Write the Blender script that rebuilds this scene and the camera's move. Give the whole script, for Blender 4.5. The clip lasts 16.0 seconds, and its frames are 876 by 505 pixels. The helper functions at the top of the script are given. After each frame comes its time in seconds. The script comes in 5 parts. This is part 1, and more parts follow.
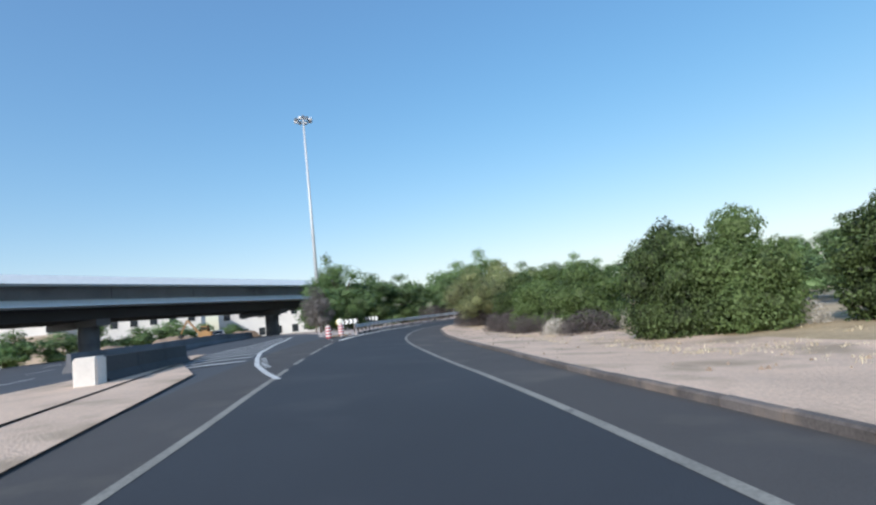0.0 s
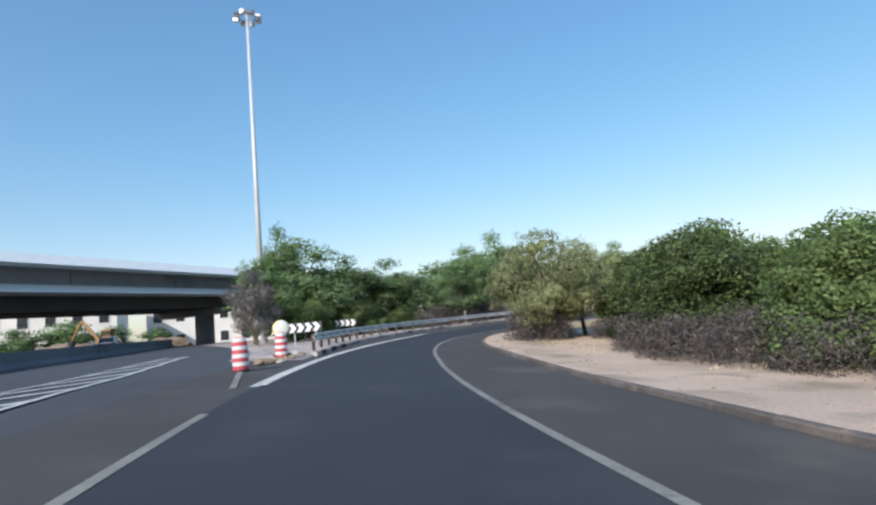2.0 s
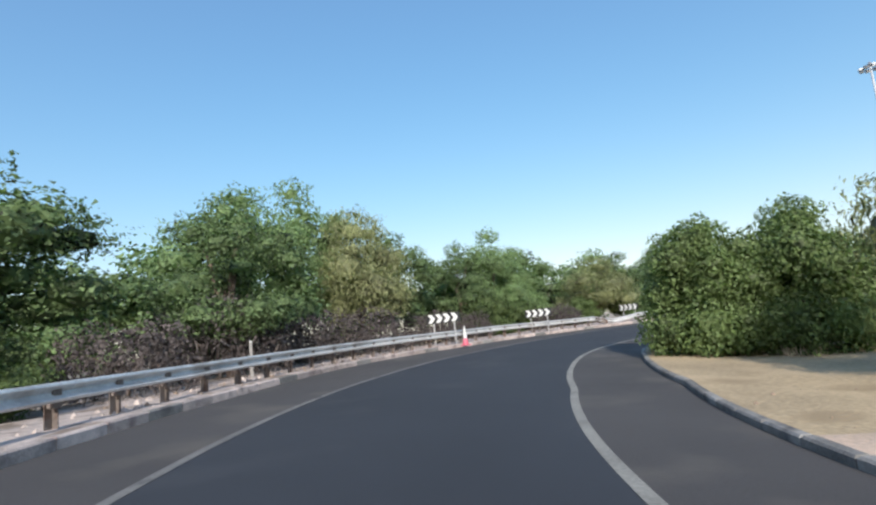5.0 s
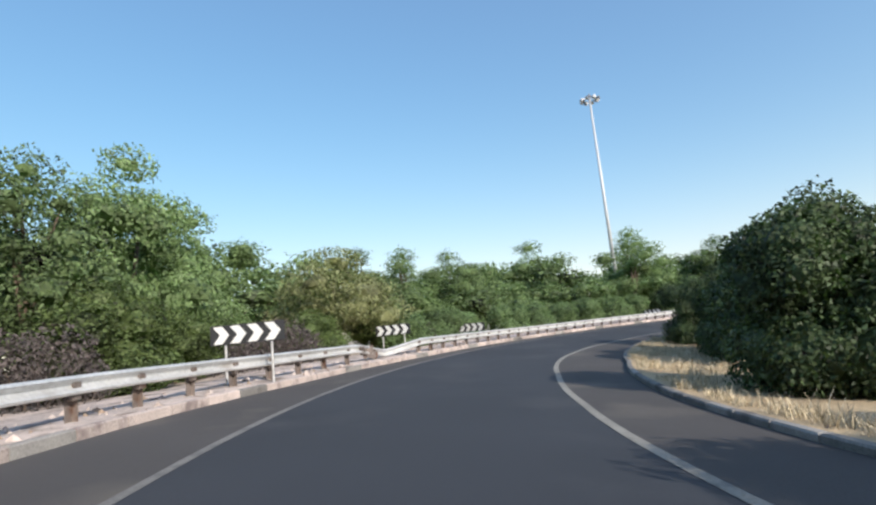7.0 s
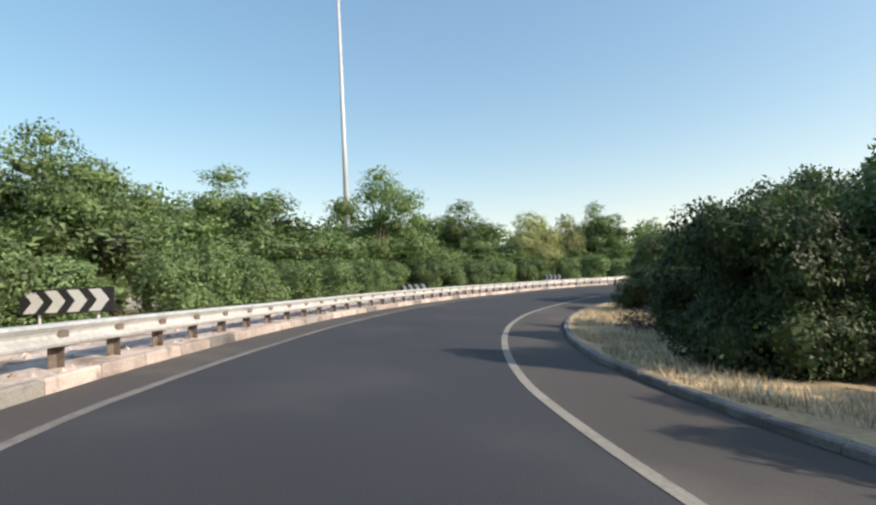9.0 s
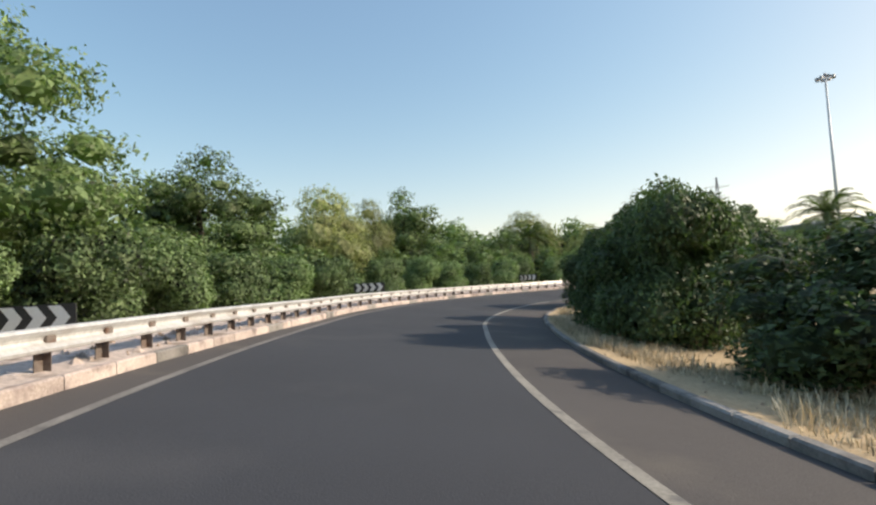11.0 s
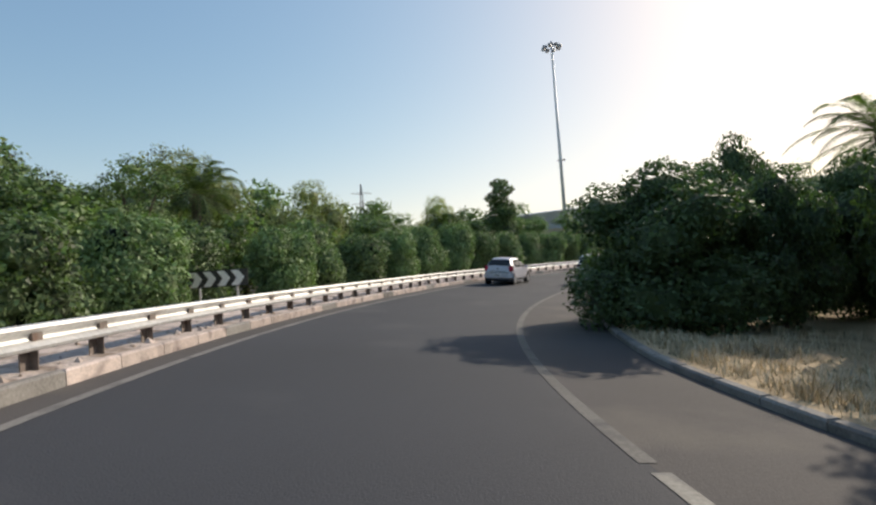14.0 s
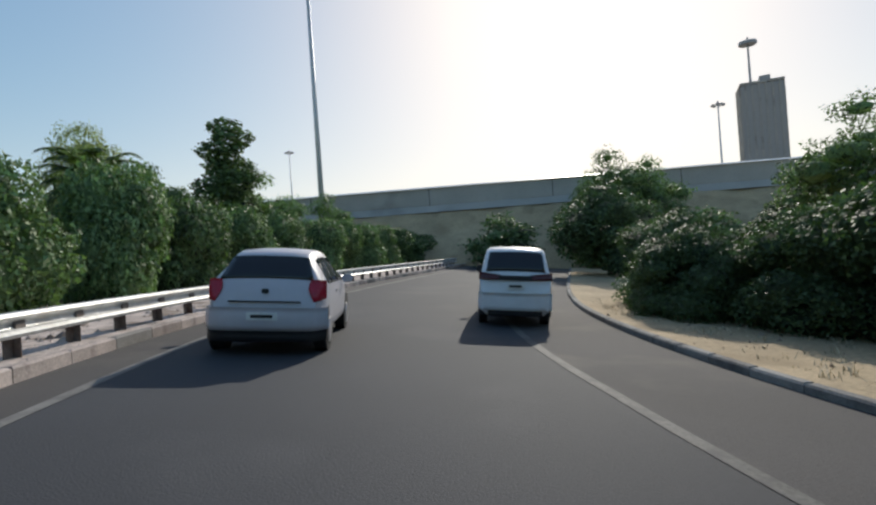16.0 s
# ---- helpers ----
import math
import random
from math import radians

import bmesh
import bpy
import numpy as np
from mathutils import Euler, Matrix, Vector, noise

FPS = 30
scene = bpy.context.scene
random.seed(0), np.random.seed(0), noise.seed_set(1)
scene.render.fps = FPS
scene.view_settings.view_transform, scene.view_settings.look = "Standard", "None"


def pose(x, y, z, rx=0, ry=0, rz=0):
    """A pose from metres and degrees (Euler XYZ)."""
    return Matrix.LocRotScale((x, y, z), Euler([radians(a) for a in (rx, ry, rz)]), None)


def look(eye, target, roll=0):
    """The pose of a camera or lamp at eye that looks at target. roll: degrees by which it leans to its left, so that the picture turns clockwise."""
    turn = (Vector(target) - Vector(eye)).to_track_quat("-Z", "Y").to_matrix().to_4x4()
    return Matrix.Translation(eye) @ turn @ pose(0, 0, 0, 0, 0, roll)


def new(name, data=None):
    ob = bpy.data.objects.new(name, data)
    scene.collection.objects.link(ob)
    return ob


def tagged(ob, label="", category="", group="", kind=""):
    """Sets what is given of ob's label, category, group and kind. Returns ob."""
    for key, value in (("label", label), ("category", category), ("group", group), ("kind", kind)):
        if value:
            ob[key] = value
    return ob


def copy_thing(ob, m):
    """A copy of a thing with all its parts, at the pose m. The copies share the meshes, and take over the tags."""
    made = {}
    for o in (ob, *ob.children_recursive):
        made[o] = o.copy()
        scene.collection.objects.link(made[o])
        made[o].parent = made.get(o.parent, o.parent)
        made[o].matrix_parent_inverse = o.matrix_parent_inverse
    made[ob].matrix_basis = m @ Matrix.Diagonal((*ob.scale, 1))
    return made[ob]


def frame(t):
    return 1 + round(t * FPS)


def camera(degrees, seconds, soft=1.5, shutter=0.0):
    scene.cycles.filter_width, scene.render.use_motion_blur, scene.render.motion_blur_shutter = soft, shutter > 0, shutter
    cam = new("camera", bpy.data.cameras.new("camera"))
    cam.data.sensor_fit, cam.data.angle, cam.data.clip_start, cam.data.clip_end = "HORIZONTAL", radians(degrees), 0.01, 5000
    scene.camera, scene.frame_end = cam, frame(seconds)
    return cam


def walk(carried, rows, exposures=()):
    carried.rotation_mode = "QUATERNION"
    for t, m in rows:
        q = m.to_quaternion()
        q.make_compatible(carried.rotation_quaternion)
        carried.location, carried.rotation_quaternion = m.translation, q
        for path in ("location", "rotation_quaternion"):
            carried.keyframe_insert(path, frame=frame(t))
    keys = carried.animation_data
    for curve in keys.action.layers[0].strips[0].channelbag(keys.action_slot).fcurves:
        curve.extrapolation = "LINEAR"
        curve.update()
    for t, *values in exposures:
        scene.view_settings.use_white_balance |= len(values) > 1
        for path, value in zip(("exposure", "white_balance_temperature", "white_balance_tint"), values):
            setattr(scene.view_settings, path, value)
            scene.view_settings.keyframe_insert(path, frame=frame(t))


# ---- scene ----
cam = camera(79.0, 16.0, soft=2.4)
PATH = [
    (0.0, -7.19, -9.12, 1.35, 96.43, 6.35, -15.05),
    (0.5, -6.37, -2.89, 1.35, 96.80, 5.21, -15.63),
    (1.0, -5.77, 3.32, 1.35, 96.18, 4.77, -16.45),
    (1.5, -5.03, 9.49, 1.35, 96.35, 3.82, -17.49),
    (2.0, -4.15, 15.61, 1.35, 96.84, 5.30, -18.34),
    (2.5, -3.17, 21.64, 1.35, 96.78, 6.63, -18.97),
    (3.0, -1.98, 27.50, 1.35, 96.66, 5.76, -22.49),
    (3.5, -0.49, 33.22, 1.35, 97.03, 5.41, -26.53),
    (4.0, 1.44, 38.74, 1.35, 97.40, 5.30, -31.81),
    (4.5, 3.89, 43.98, 1.35, 97.80, 5.40, -38.25),
    (5.0, 6.95, 48.84, 1.35, 98.25, 5.73, -45.78),
    (5.5, 10.64, 53.19, 1.35, 98.78, 6.37, -54.30),
    (6.0, 15.00, 56.86, 1.35, 99.12, 5.43, -63.02),
    (6.5, 19.86, 59.75, 1.35, 98.85, 6.06, -72.06),
    (7.0, 24.92, 62.02, 1.35, 98.39, 5.66, -80.02),
    (7.5, 30.18, 63.50, 1.35, 97.40, 5.18, -88.54),
    (8.0, 35.51, 64.21, 1.35, 96.57, 3.54, -97.90),
    (8.5, 40.89, 64.16, 1.35, 95.64, 2.88, -106.37),
    (9.0, 46.18, 63.41, 1.35, 93.26, 2.89, -114.27),
    (9.5, 51.30, 61.76, 1.35, 92.48, 2.15, -121.80),
    (10.0, 56.22, 59.53, 1.35, 93.02, 2.84, -128.08),
    (10.5, 60.90, 56.79, 1.35, 93.30, 3.11, -134.14),
    (11.0, 65.27, 53.54, 1.35, 93.35, 3.03, -140.09),
    (11.5, 69.30, 49.84, 1.35, 93.17, 2.59, -145.86),
    (12.0, 72.98, 45.74, 1.35, 92.75, 1.67, -151.40),
    (12.5, 76.42, 41.39, 1.35, 92.59, 2.12, -157.52),
    (13.0, 79.46, 36.75, 1.35, 91.91, 3.51, -163.78),
    (13.5, 81.65, 31.62, 1.35, 91.80, 3.88, -170.51),
    (14.0, 83.25, 26.27, 1.35, 91.58, 4.18, -177.99),
    (14.5, 84.11, 20.76, 1.35, 91.00, 4.84, 173.71),
    (15.0, 84.26, 15.23, 1.35, 90.96, 5.31, 166.80),
    (15.5, 83.62, 9.77, 1.35, 90.61, 5.18, 158.76),
    (16.0, 82.34, 4.44, 1.35, 90.32, 4.00, 151.83),
]
walk(cam, [(t, pose(*p)) for t, *p in PATH],
     exposures=[(0.0, 0.05, 6200, 10), (3.0, 0.15, 6480, 11), (6.0, 0.27, 6740, 12), (7.5, 0.33, 7130, 13), (9.5, 0.43, 8030, 13), (12.5, 0.2, 8200, 15),
                (14.5, -0.06, 7500, 12), (16.0, -0.28, 6950, 9)])


# ---- daylight: clear sky, sun behind at first and ahead at the end of the loop ----
SUN_AZ, SUN_EL = radians(-135), radians(28)
world = bpy.data.worlds.new("clear_sky")
scene.world = world
world.use_nodes = True
sky = world.node_tree.nodes.new("ShaderNodeTexSky")
sky.sky_type, sky.sun_disc = "NISHITA", False
sky.sun_elevation, sky.sun_rotation = SUN_EL, math.pi / 2 - SUN_AZ
sky.air_density, sky.dust_density, sky.ozone_density = 1.0, 1.0, 1.6
background = world.node_tree.nodes["Background"]
richer = world.node_tree.nodes.new("ShaderNodeHueSaturation")
richer.inputs["Hue"].default_value, richer.inputs["Saturation"].default_value = 0.499, 1.4
haze = world.node_tree.nodes.new("ShaderNodeMix")
haze.data_type = "RGBA"
haze.inputs["Factor"].default_value = 0.13
haze.inputs[7].default_value = (2.6, 2.3, 2.8, 1)
# dry hazy air evens out the brightness between zenith, horizon and the sun's side
depth_of_air = world.node_tree.nodes.new("ShaderNodeVectorMath")
depth_of_air.operation = "MULTIPLY_ADD"
depth_of_air.inputs[1].default_value, depth_of_air.inputs[2].default_value = (0.13, 0.13, 0.13), (1, 1, 1)
evened = world.node_tree.nodes.new("ShaderNodeVectorMath")
evened.operation = "DIVIDE"
world.node_tree.links.new(sky.outputs[0], richer.inputs["Color"])
world.node_tree.links.new(richer.outputs[0], depth_of_air.inputs[0])
world.node_tree.links.new(richer.outputs[0], evened.inputs[0])
world.node_tree.links.new(depth_of_air.outputs[0], evened.inputs[1])
world.node_tree.links.new(evened.outputs[0], haze.inputs[6])
world.node_tree.links.new(haze.outputs[2], background.inputs[0])
background.inputs[1].default_value = 0.28
sun_data = bpy.data.lights.new("sun", "SUN")
sun_data.energy, sun_data.angle, sun_data.color = 3.8, radians(0.6), (1.0, 0.97, 0.915)
sun = new("sun", sun_data)
sun_from = Vector((math.cos(SUN_AZ) * math.cos(SUN_EL), math.sin(SUN_AZ) * math.cos(SUN_EL), math.sin(SUN_EL)))
sun.matrix_world = look(sun_from * 100, (0, 0, 0))


# ---- materials ----
def shader(name, color, rough=0.8, metal=0.0, vary=0.15, scale=3.0, fine=40.0, bump=0.2, island=0.0, per_object=0.0,
           stain=None, stain_scale=0.6, stain_at=0.55, spec=0.5, depth=0.01):
    """A surface with coarse and fine variation of its colour, stains and a fine relief, all in metres of the world."""
    m = bpy.data.materials.new(name)
    m.use_nodes = True
    nt = m.node_tree
    n, l = nt.nodes, nt.links
    b = n["Principled BSDF"]
    b.inputs["Roughness"].default_value, b.inputs["Metallic"].default_value = rough, metal
    b.inputs["Specular IOR Level"].default_value = spec
    geo = n.new("ShaderNodeNewGeometry")
    coarse, grain = n.new("ShaderNodeTexNoise"), n.new("ShaderNodeTexNoise")
    coarse.inputs["Scale"].default_value, grain.inputs["Scale"].default_value = scale, fine
    coarse.inputs["Detail"].default_value, grain.inputs["Detail"].default_value = 4, 3
    for tex in (coarse, grain):
        l.new(geo.outputs["Position"], tex.inputs["Vector"])
    add = n.new("ShaderNodeMath")
    add.operation = "ADD"
    l.new(coarse.outputs["Fac"], add.inputs[0])
    l.new(grain.outputs["Fac"], add.inputs[1])
    last = add.outputs[0]
    for amount, node, socket in ((island, geo, "Random Per Island"), (per_object, None, "Random")):
        if amount:
            node = node or n.new("ShaderNodeObjectInfo")
            mul = n.new("ShaderNodeMath")
            mul.operation, mul.inputs[1].default_value, mul.inputs[2].default_value = "MULTIPLY_ADD", amount, -amount / 2
            l.new(node.outputs[socket], mul.inputs[0])
            more = n.new("ShaderNodeMath")
            more.operation = "ADD"
            l.new(last, more.inputs[0])
            l.new(mul.outputs[0], more.inputs[1])
            last = more.outputs[0]
    span = n.new("ShaderNodeMapRange")
    span.inputs["From Min"].default_value, span.inputs["From Max"].default_value = 0.55, 1.45
    span.inputs["To Min"].default_value, span.inputs["To Max"].default_value = 1 - 2 * vary, 1 + 2 * vary
    span.clamp = False
    l.new(last, span.inputs["Value"])
    mix = n.new("ShaderNodeVectorMath")
    mix.operation = "SCALE"
    mix.inputs[0].default_value = color
    l.new(span.outputs[0], mix.inputs["Scale"])
    out = mix.outputs[0]
    if stain:
        patch = n.new("ShaderNodeTexNoise")
        patch.inputs["Scale"].default_value, patch.inputs["Detail"].default_value = stain_scale, 6
        l.new(geo.outputs["Position"], patch.inputs["Vector"])
        ramp = n.new("ShaderNodeMapRange")
        ramp.inputs["From Min"].default_value, ramp.inputs["From Max"].default_value = stain_at, stain_at + 0.15
        l.new(patch.outputs["Fac"], ramp.inputs["Value"])
        blend = n.new("ShaderNodeMix")
        blend.data_type = "RGBA"
        l.new(ramp.outputs[0], blend.inputs["Factor"])
        l.new(out, blend.inputs[6])
        blend.inputs[7].default_value = (*stain, 1)
        out = blend.outputs[2]
    l.new(out, b.inputs["Base Color"])
    if bump:
        bp = n.new("ShaderNodeBump")
        bp.inputs["Strength"].default_value, bp.inputs["Distance"].default_value = bump, depth
        l.new(grain.outputs["Fac"], bp.inputs["Height"])
        l.new(bp.outputs[0], b.inputs["Normal"])
    return m


def leaf_shader(name, color, island=0.9, per_object=0.5, through_light=0.35, glow=(1.0, 1.3, 0.55)):
    """Leaves: each leaf and each plant of its own shade, with light coming through."""
    m = shader(name, color, 0.55, 0, 0.3, 0.8, 6.0, 0, island, per_object, spec=0.3)
    nt = m.node_tree
    n, l = nt.nodes, nt.links
    b = n["Principled BSDF"]
    tr, mixer = n.new("ShaderNodeBsdfTranslucent"), n.new("ShaderNodeMixShader")
    tint = n.new("ShaderNodeVectorMath")
    tint.operation = "MULTIPLY"
    tint.inputs[1].default_value = glow
    l.new(b.inputs["Base Color"].links[0].from_socket, tint.inputs[0])
    l.new(tint.outputs[0], tr.inputs["Color"])
    mixer.inputs[0].default_value = through_light
    l.new(b.outputs[0], mixer.inputs[1])
    l.new(tr.outputs[0], mixer.inputs[2])
    l.new(mixer.outputs[0], n["Material Output"].inputs["Surface"])
    return m


M = {
    "asphalt": shader("asphalt", (0.034, 0.037, 0.044), 0.85, 0, 0.14, 0.25, 60, 0.5, stain=(0.05, 0.052, 0.058), stain_scale=0.35),
    "shoulder": shader("dusty_asphalt", (0.072, 0.065, 0.062), 0.9, 0, 0.15, 0.3, 50, 0.5, stain=(0.12, 0.105, 0.09), stain_scale=0.4),
    "highway": shader("old_asphalt", (0.07, 0.072, 0.078), 0.85, 0, 0.15, 0.15, 40, 0.4),
    "paint": shader("white_road_paint", (0.62, 0.61, 0.58), 0.7, 0, 0.15, 1.5, 30, 0.2, stain=(0.25, 0.24, 0.23), stain_scale=4, stain_at=0.6),
    "worn_paint": shader("worn_yellowed_paint", (0.27, 0.255, 0.22), 0.8, 0, 0.2, 1.0, 25, 0.2, stain=(0.13, 0.125, 0.12), stain_scale=3, stain_at=0.58),
    "dim_paint": shader("dirty_road_paint", (0.19, 0.18, 0.165), 0.8, 0, 0.22, 1.0, 25, 0.2, stain=(0.1, 0.095, 0.09), stain_scale=3, stain_at=0.54),
    "faint_paint": shader("worn_off_paint", (0.115, 0.11, 0.1), 0.8, 0, 0.25, 1.0, 25, 0.2, stain=(0.066, 0.065, 0.066), stain_scale=2.5, stain_at=0.5),
    "sand": shader("sandy_soil", (0.66, 0.485, 0.36), 0.95, 0, 0.14, 0.35, 18, 0.8, stain=(0.4, 0.3, 0.21), stain_scale=0.45, stain_at=0.5, depth=0.03),
    "verge_dust": shader("dusty_verge", (0.55, 0.46, 0.41), 0.95, 0, 0.22, 0.9, 12, 1.0, stain=(0.26, 0.2, 0.16), stain_scale=1.6, stain_at=0.5, depth=0.03),
    "dry_soil": shader("dry_grassy_soil", (0.47, 0.35, 0.21), 0.95, 0, 0.2, 0.5, 12, 0.8, stain=(0.36, 0.26, 0.15), stain_scale=0.7, depth=0.03),
    "ground": shader("desert_ground", (0.38, 0.31, 0.23), 0.95, 0, 0.15, 0.02, 3, 0.4, stain=(0.2, 0.18, 0.11), stain_scale=0.05),
    "kerb": shader("grey_kerb_stone", (0.25, 0.235, 0.215), 0.9, 0, 0.2, 2.0, 30, 0.5, per_object=0.7, stain=(0.1, 0.09, 0.085), stain_scale=1.5),
    "kerb_pale": shader("dusty_painted_kerb", (0.5, 0.415, 0.37), 0.9, 0, 0.2, 2.5, 30, 0.6, per_object=0.6, stain=(0.24, 0.19, 0.175), stain_scale=2.6, stain_at=0.53),
    "kerb_black": shader("black_painted_kerb", (0.035, 0.033, 0.035), 0.8, 0, 0.3, 2.0, 30, 0.4, stain=(0.3, 0.26, 0.24), stain_scale=3, stain_at=0.62),
    "concrete": shader("concrete", (0.42, 0.4, 0.37), 0.9, 0, 0.1, 0.4, 15, 0.3, stain=(0.3, 0.28, 0.26), stain_scale=0.25),
    # stained concrete; on the flyover its dark grey also stands for shade
    "concrete_dark": shader("shade_stained_concrete", (0.16, 0.16, 0.17), 0.9, 0, 0.15, 0.3, 12, 0.3, stain=(0.09, 0.09, 0.095), stain_scale=0.2),
    "white_wall": shader("white_plaster", (0.75, 0.71, 0.66), 0.85, 0, 0.07, 0.3, 8, 0.2, stain=(0.55, 0.5, 0.45), stain_scale=0.15),
    "beige_wall": shader("beige_plaster", (0.58, 0.47, 0.36), 0.9, 0, 0.08, 0.3, 8, 0.2),
    # concrete darkened to stand for shade on the girders and barrier
    "shade_concrete": shader("shade_dark_concrete", (0.06, 0.06, 0.063), 0.9, 0, 0.15, 0.3, 12, 0.3),
    "kerb_earthy": shader("earth_stained_kerb", (0.13, 0.11, 0.1), 0.95, 0, 0.2, 2.0, 30, 0.5, per_object=0.6, stain=(0.24, 0.19, 0.155), stain_scale=1.2),
    "grey_facade": shader("grey_facade", (0.4, 0.39, 0.38), 0.8, 0, 0.06, 0.1, 3, 0.1),
    "window_dark": shader("dark_window", (0.03, 0.035, 0.04), 0.15, 0, 0.2, 0.5, 5, 0),
    "steel": shader("galvanised_steel", (0.64, 0.64, 0.625), 0.45, 0.35, 0.15, 0.9, 14, 0.1, stain=(0.46, 0.43, 0.4), stain_scale=1.1),
    "post_steel": shader("weathered_steel_post", (0.2, 0.165, 0.145), 0.7, 0.25, 0.2, 2, 20, 0.15, stain=(0.14, 0.075, 0.05), stain_scale=3),
    "pole": shader("pale_painted_pole", (0.58, 0.6, 0.62), 0.45, 0.1, 0.08, 0.4, 8, 0),
    "lamp_metal": shader("lamp_housing", (0.3, 0.31, 0.33), 0.5, 0.5, 0.1, 1, 10, 0),
    "lamp_glass": shader("lamp_glass", (0.7, 0.72, 0.75), 0.15, 0, 0.05, 1, 10, 0),
    "black": shader("faded_black_sign_sheet", (0.035, 0.036, 0.038), 0.5, 0, 0.2, 1.5, 20, 0.05),
    "white": shader("white_sign_sheet", (0.78, 0.79, 0.76), 0.45, 0, 0.06, 1.5, 20, 0.05),
    "pink_red": shader("faded_red_plastic", (0.7, 0.14, 0.2), 0.5, 0, 0.12, 2, 20, 0.1),
    "faded_red": shader("sun_bleached_red_plastic", (0.62, 0.09, 0.11), 0.5, 0, 0.15, 2, 20, 0.1),
    "lamp_face": shader("pale_yellow_lens", (0.88, 0.86, 0.74), 0.3, 0, 0.06, 4, 30, 0.05),
    "yellow": shader("yellow_sheet", (0.8, 0.62, 0.06), 0.5, 0, 0.1, 2, 20, 0.05),
    "rubber": shader("tyre_rubber", (0.022, 0.022, 0.023), 0.85, 0, 0.2, 3, 40, 0.3),
    "silver": shader("silver_car_paint", (0.58, 0.555, 0.585), 0.3, 0.0, 0.03, 0.6, 9, 0),
    "car_white": shader("white_car_paint", (0.8, 0.8, 0.8), 0.25, 0.0, 0.03, 0.6, 9, 0),
    "trim": shader("black_trim", (0.02, 0.02, 0.021), 0.6, 0, 0.2, 3, 30, 0.1),
    "car_glass": shader("tinted_car_glass", (0.012, 0.014, 0.016), 0.06, 0, 0.1, 1, 6, 0, spec=0.6),
    "tail_red": shader("red_lamp_lens", (0.5, 0.02, 0.045), 0.15, 0, 0.1, 6, 40, 0),
    "tail_dark": shader("smoked_lamp_lens", (0.09, 0.02, 0.025), 0.2, 0, 0.1, 6, 40, 0),
    "alloy": shader("alloy_rim", (0.5, 0.5, 0.52), 0.3, 0.8, 0.1, 4, 30, 0),
    "bark": shader("bark", (0.15, 0.11, 0.08), 0.95, 0, 0.25, 4, 30, 0.9, depth=0.03),
    "twig": shader("dead_twigs", (0.094, 0.079, 0.075), 0.95, 0, 0.3, 1.5, 20, 0, island=0.9),
    "straw": shader("dry_grass", (0.56, 0.47, 0.32), 0.9, 0, 0.25, 0.8, 10, 0, island=0.8),
    "pale_twig": shader("bleached_twigs", (0.5, 0.46, 0.4), 0.95, 0, 0.25, 1.5, 20, 0, island=0.8),
    "rubble": shader("brown_rubble", (0.3, 0.22, 0.16), 0.95, 0, 0.25, 0.6, 6, 0.8, depth=0.05),
    "machine": shader("orange_machine_paint", (0.34, 0.19, 0.07), 0.6, 0, 0.15, 1, 10, 0.1),
    "leaf_tree": leaf_shader("acacia_leaves", (0.15, 0.215, 0.095), through_light=0.3),
    "leaf_olive": leaf_shader("olive_leaves", (0.27, 0.28, 0.145)),
    "leaf_bush": leaf_shader("bush_leaves", (0.12, 0.165, 0.062), through_light=0.35),
    # darker copy of the bush leaves; its green holds backlit shade
    "leaf_dark": leaf_shader("shade_bush_leaves", (0.066, 0.1, 0.045), through_light=0.22, glow=(1.2, 1.7, 0.7)),
    "leaf_hedge": leaf_shader("hedge_leaves", (0.138, 0.205, 0.09), through_light=0.22),
    "leaf_grey": leaf_shader("dry_grey_leaves", (0.2, 0.178, 0.172), through_light=0.2),
    "leaf_palm": leaf_shader("palm_leaves", (0.1, 0.135, 0.06)),
}


# ---- building helpers ----
def mesh_from(name, verts, faces, material, smooth=False):
    me = bpy.data.meshes.new(name)
    me.from_pydata([tuple(v) for v in verts], [], faces)
    me.materials.append(M[material])
    if smooth:
        me.polygons.foreach_set("use_smooth", [True] * len(me.polygons))
    me.update()
    return me


def piece(name, me, parent=None, label="", m=None):
    ob = new(name, me)
    if parent:
        ob.parent = parent
    if m is not None:
        ob.matrix_basis = m
    return tagged(ob, label)


def part(name, bm, material, parent=None, label="", smooth=False):
    me = bpy.data.meshes.new(name)
    bm.to_mesh(me)
    bm.free()
    me.materials.append(M[material])
    if smooth:
        me.polygons.foreach_set("use_smooth", [True] * len(me.polygons))
    return piece(name, me, parent, label)


def empty(name, label, category, group="", kind="", m=None):
    ob = new(name)
    if m is not None:
        ob.matrix_basis = m
    return tagged(ob, label, category, group, kind)


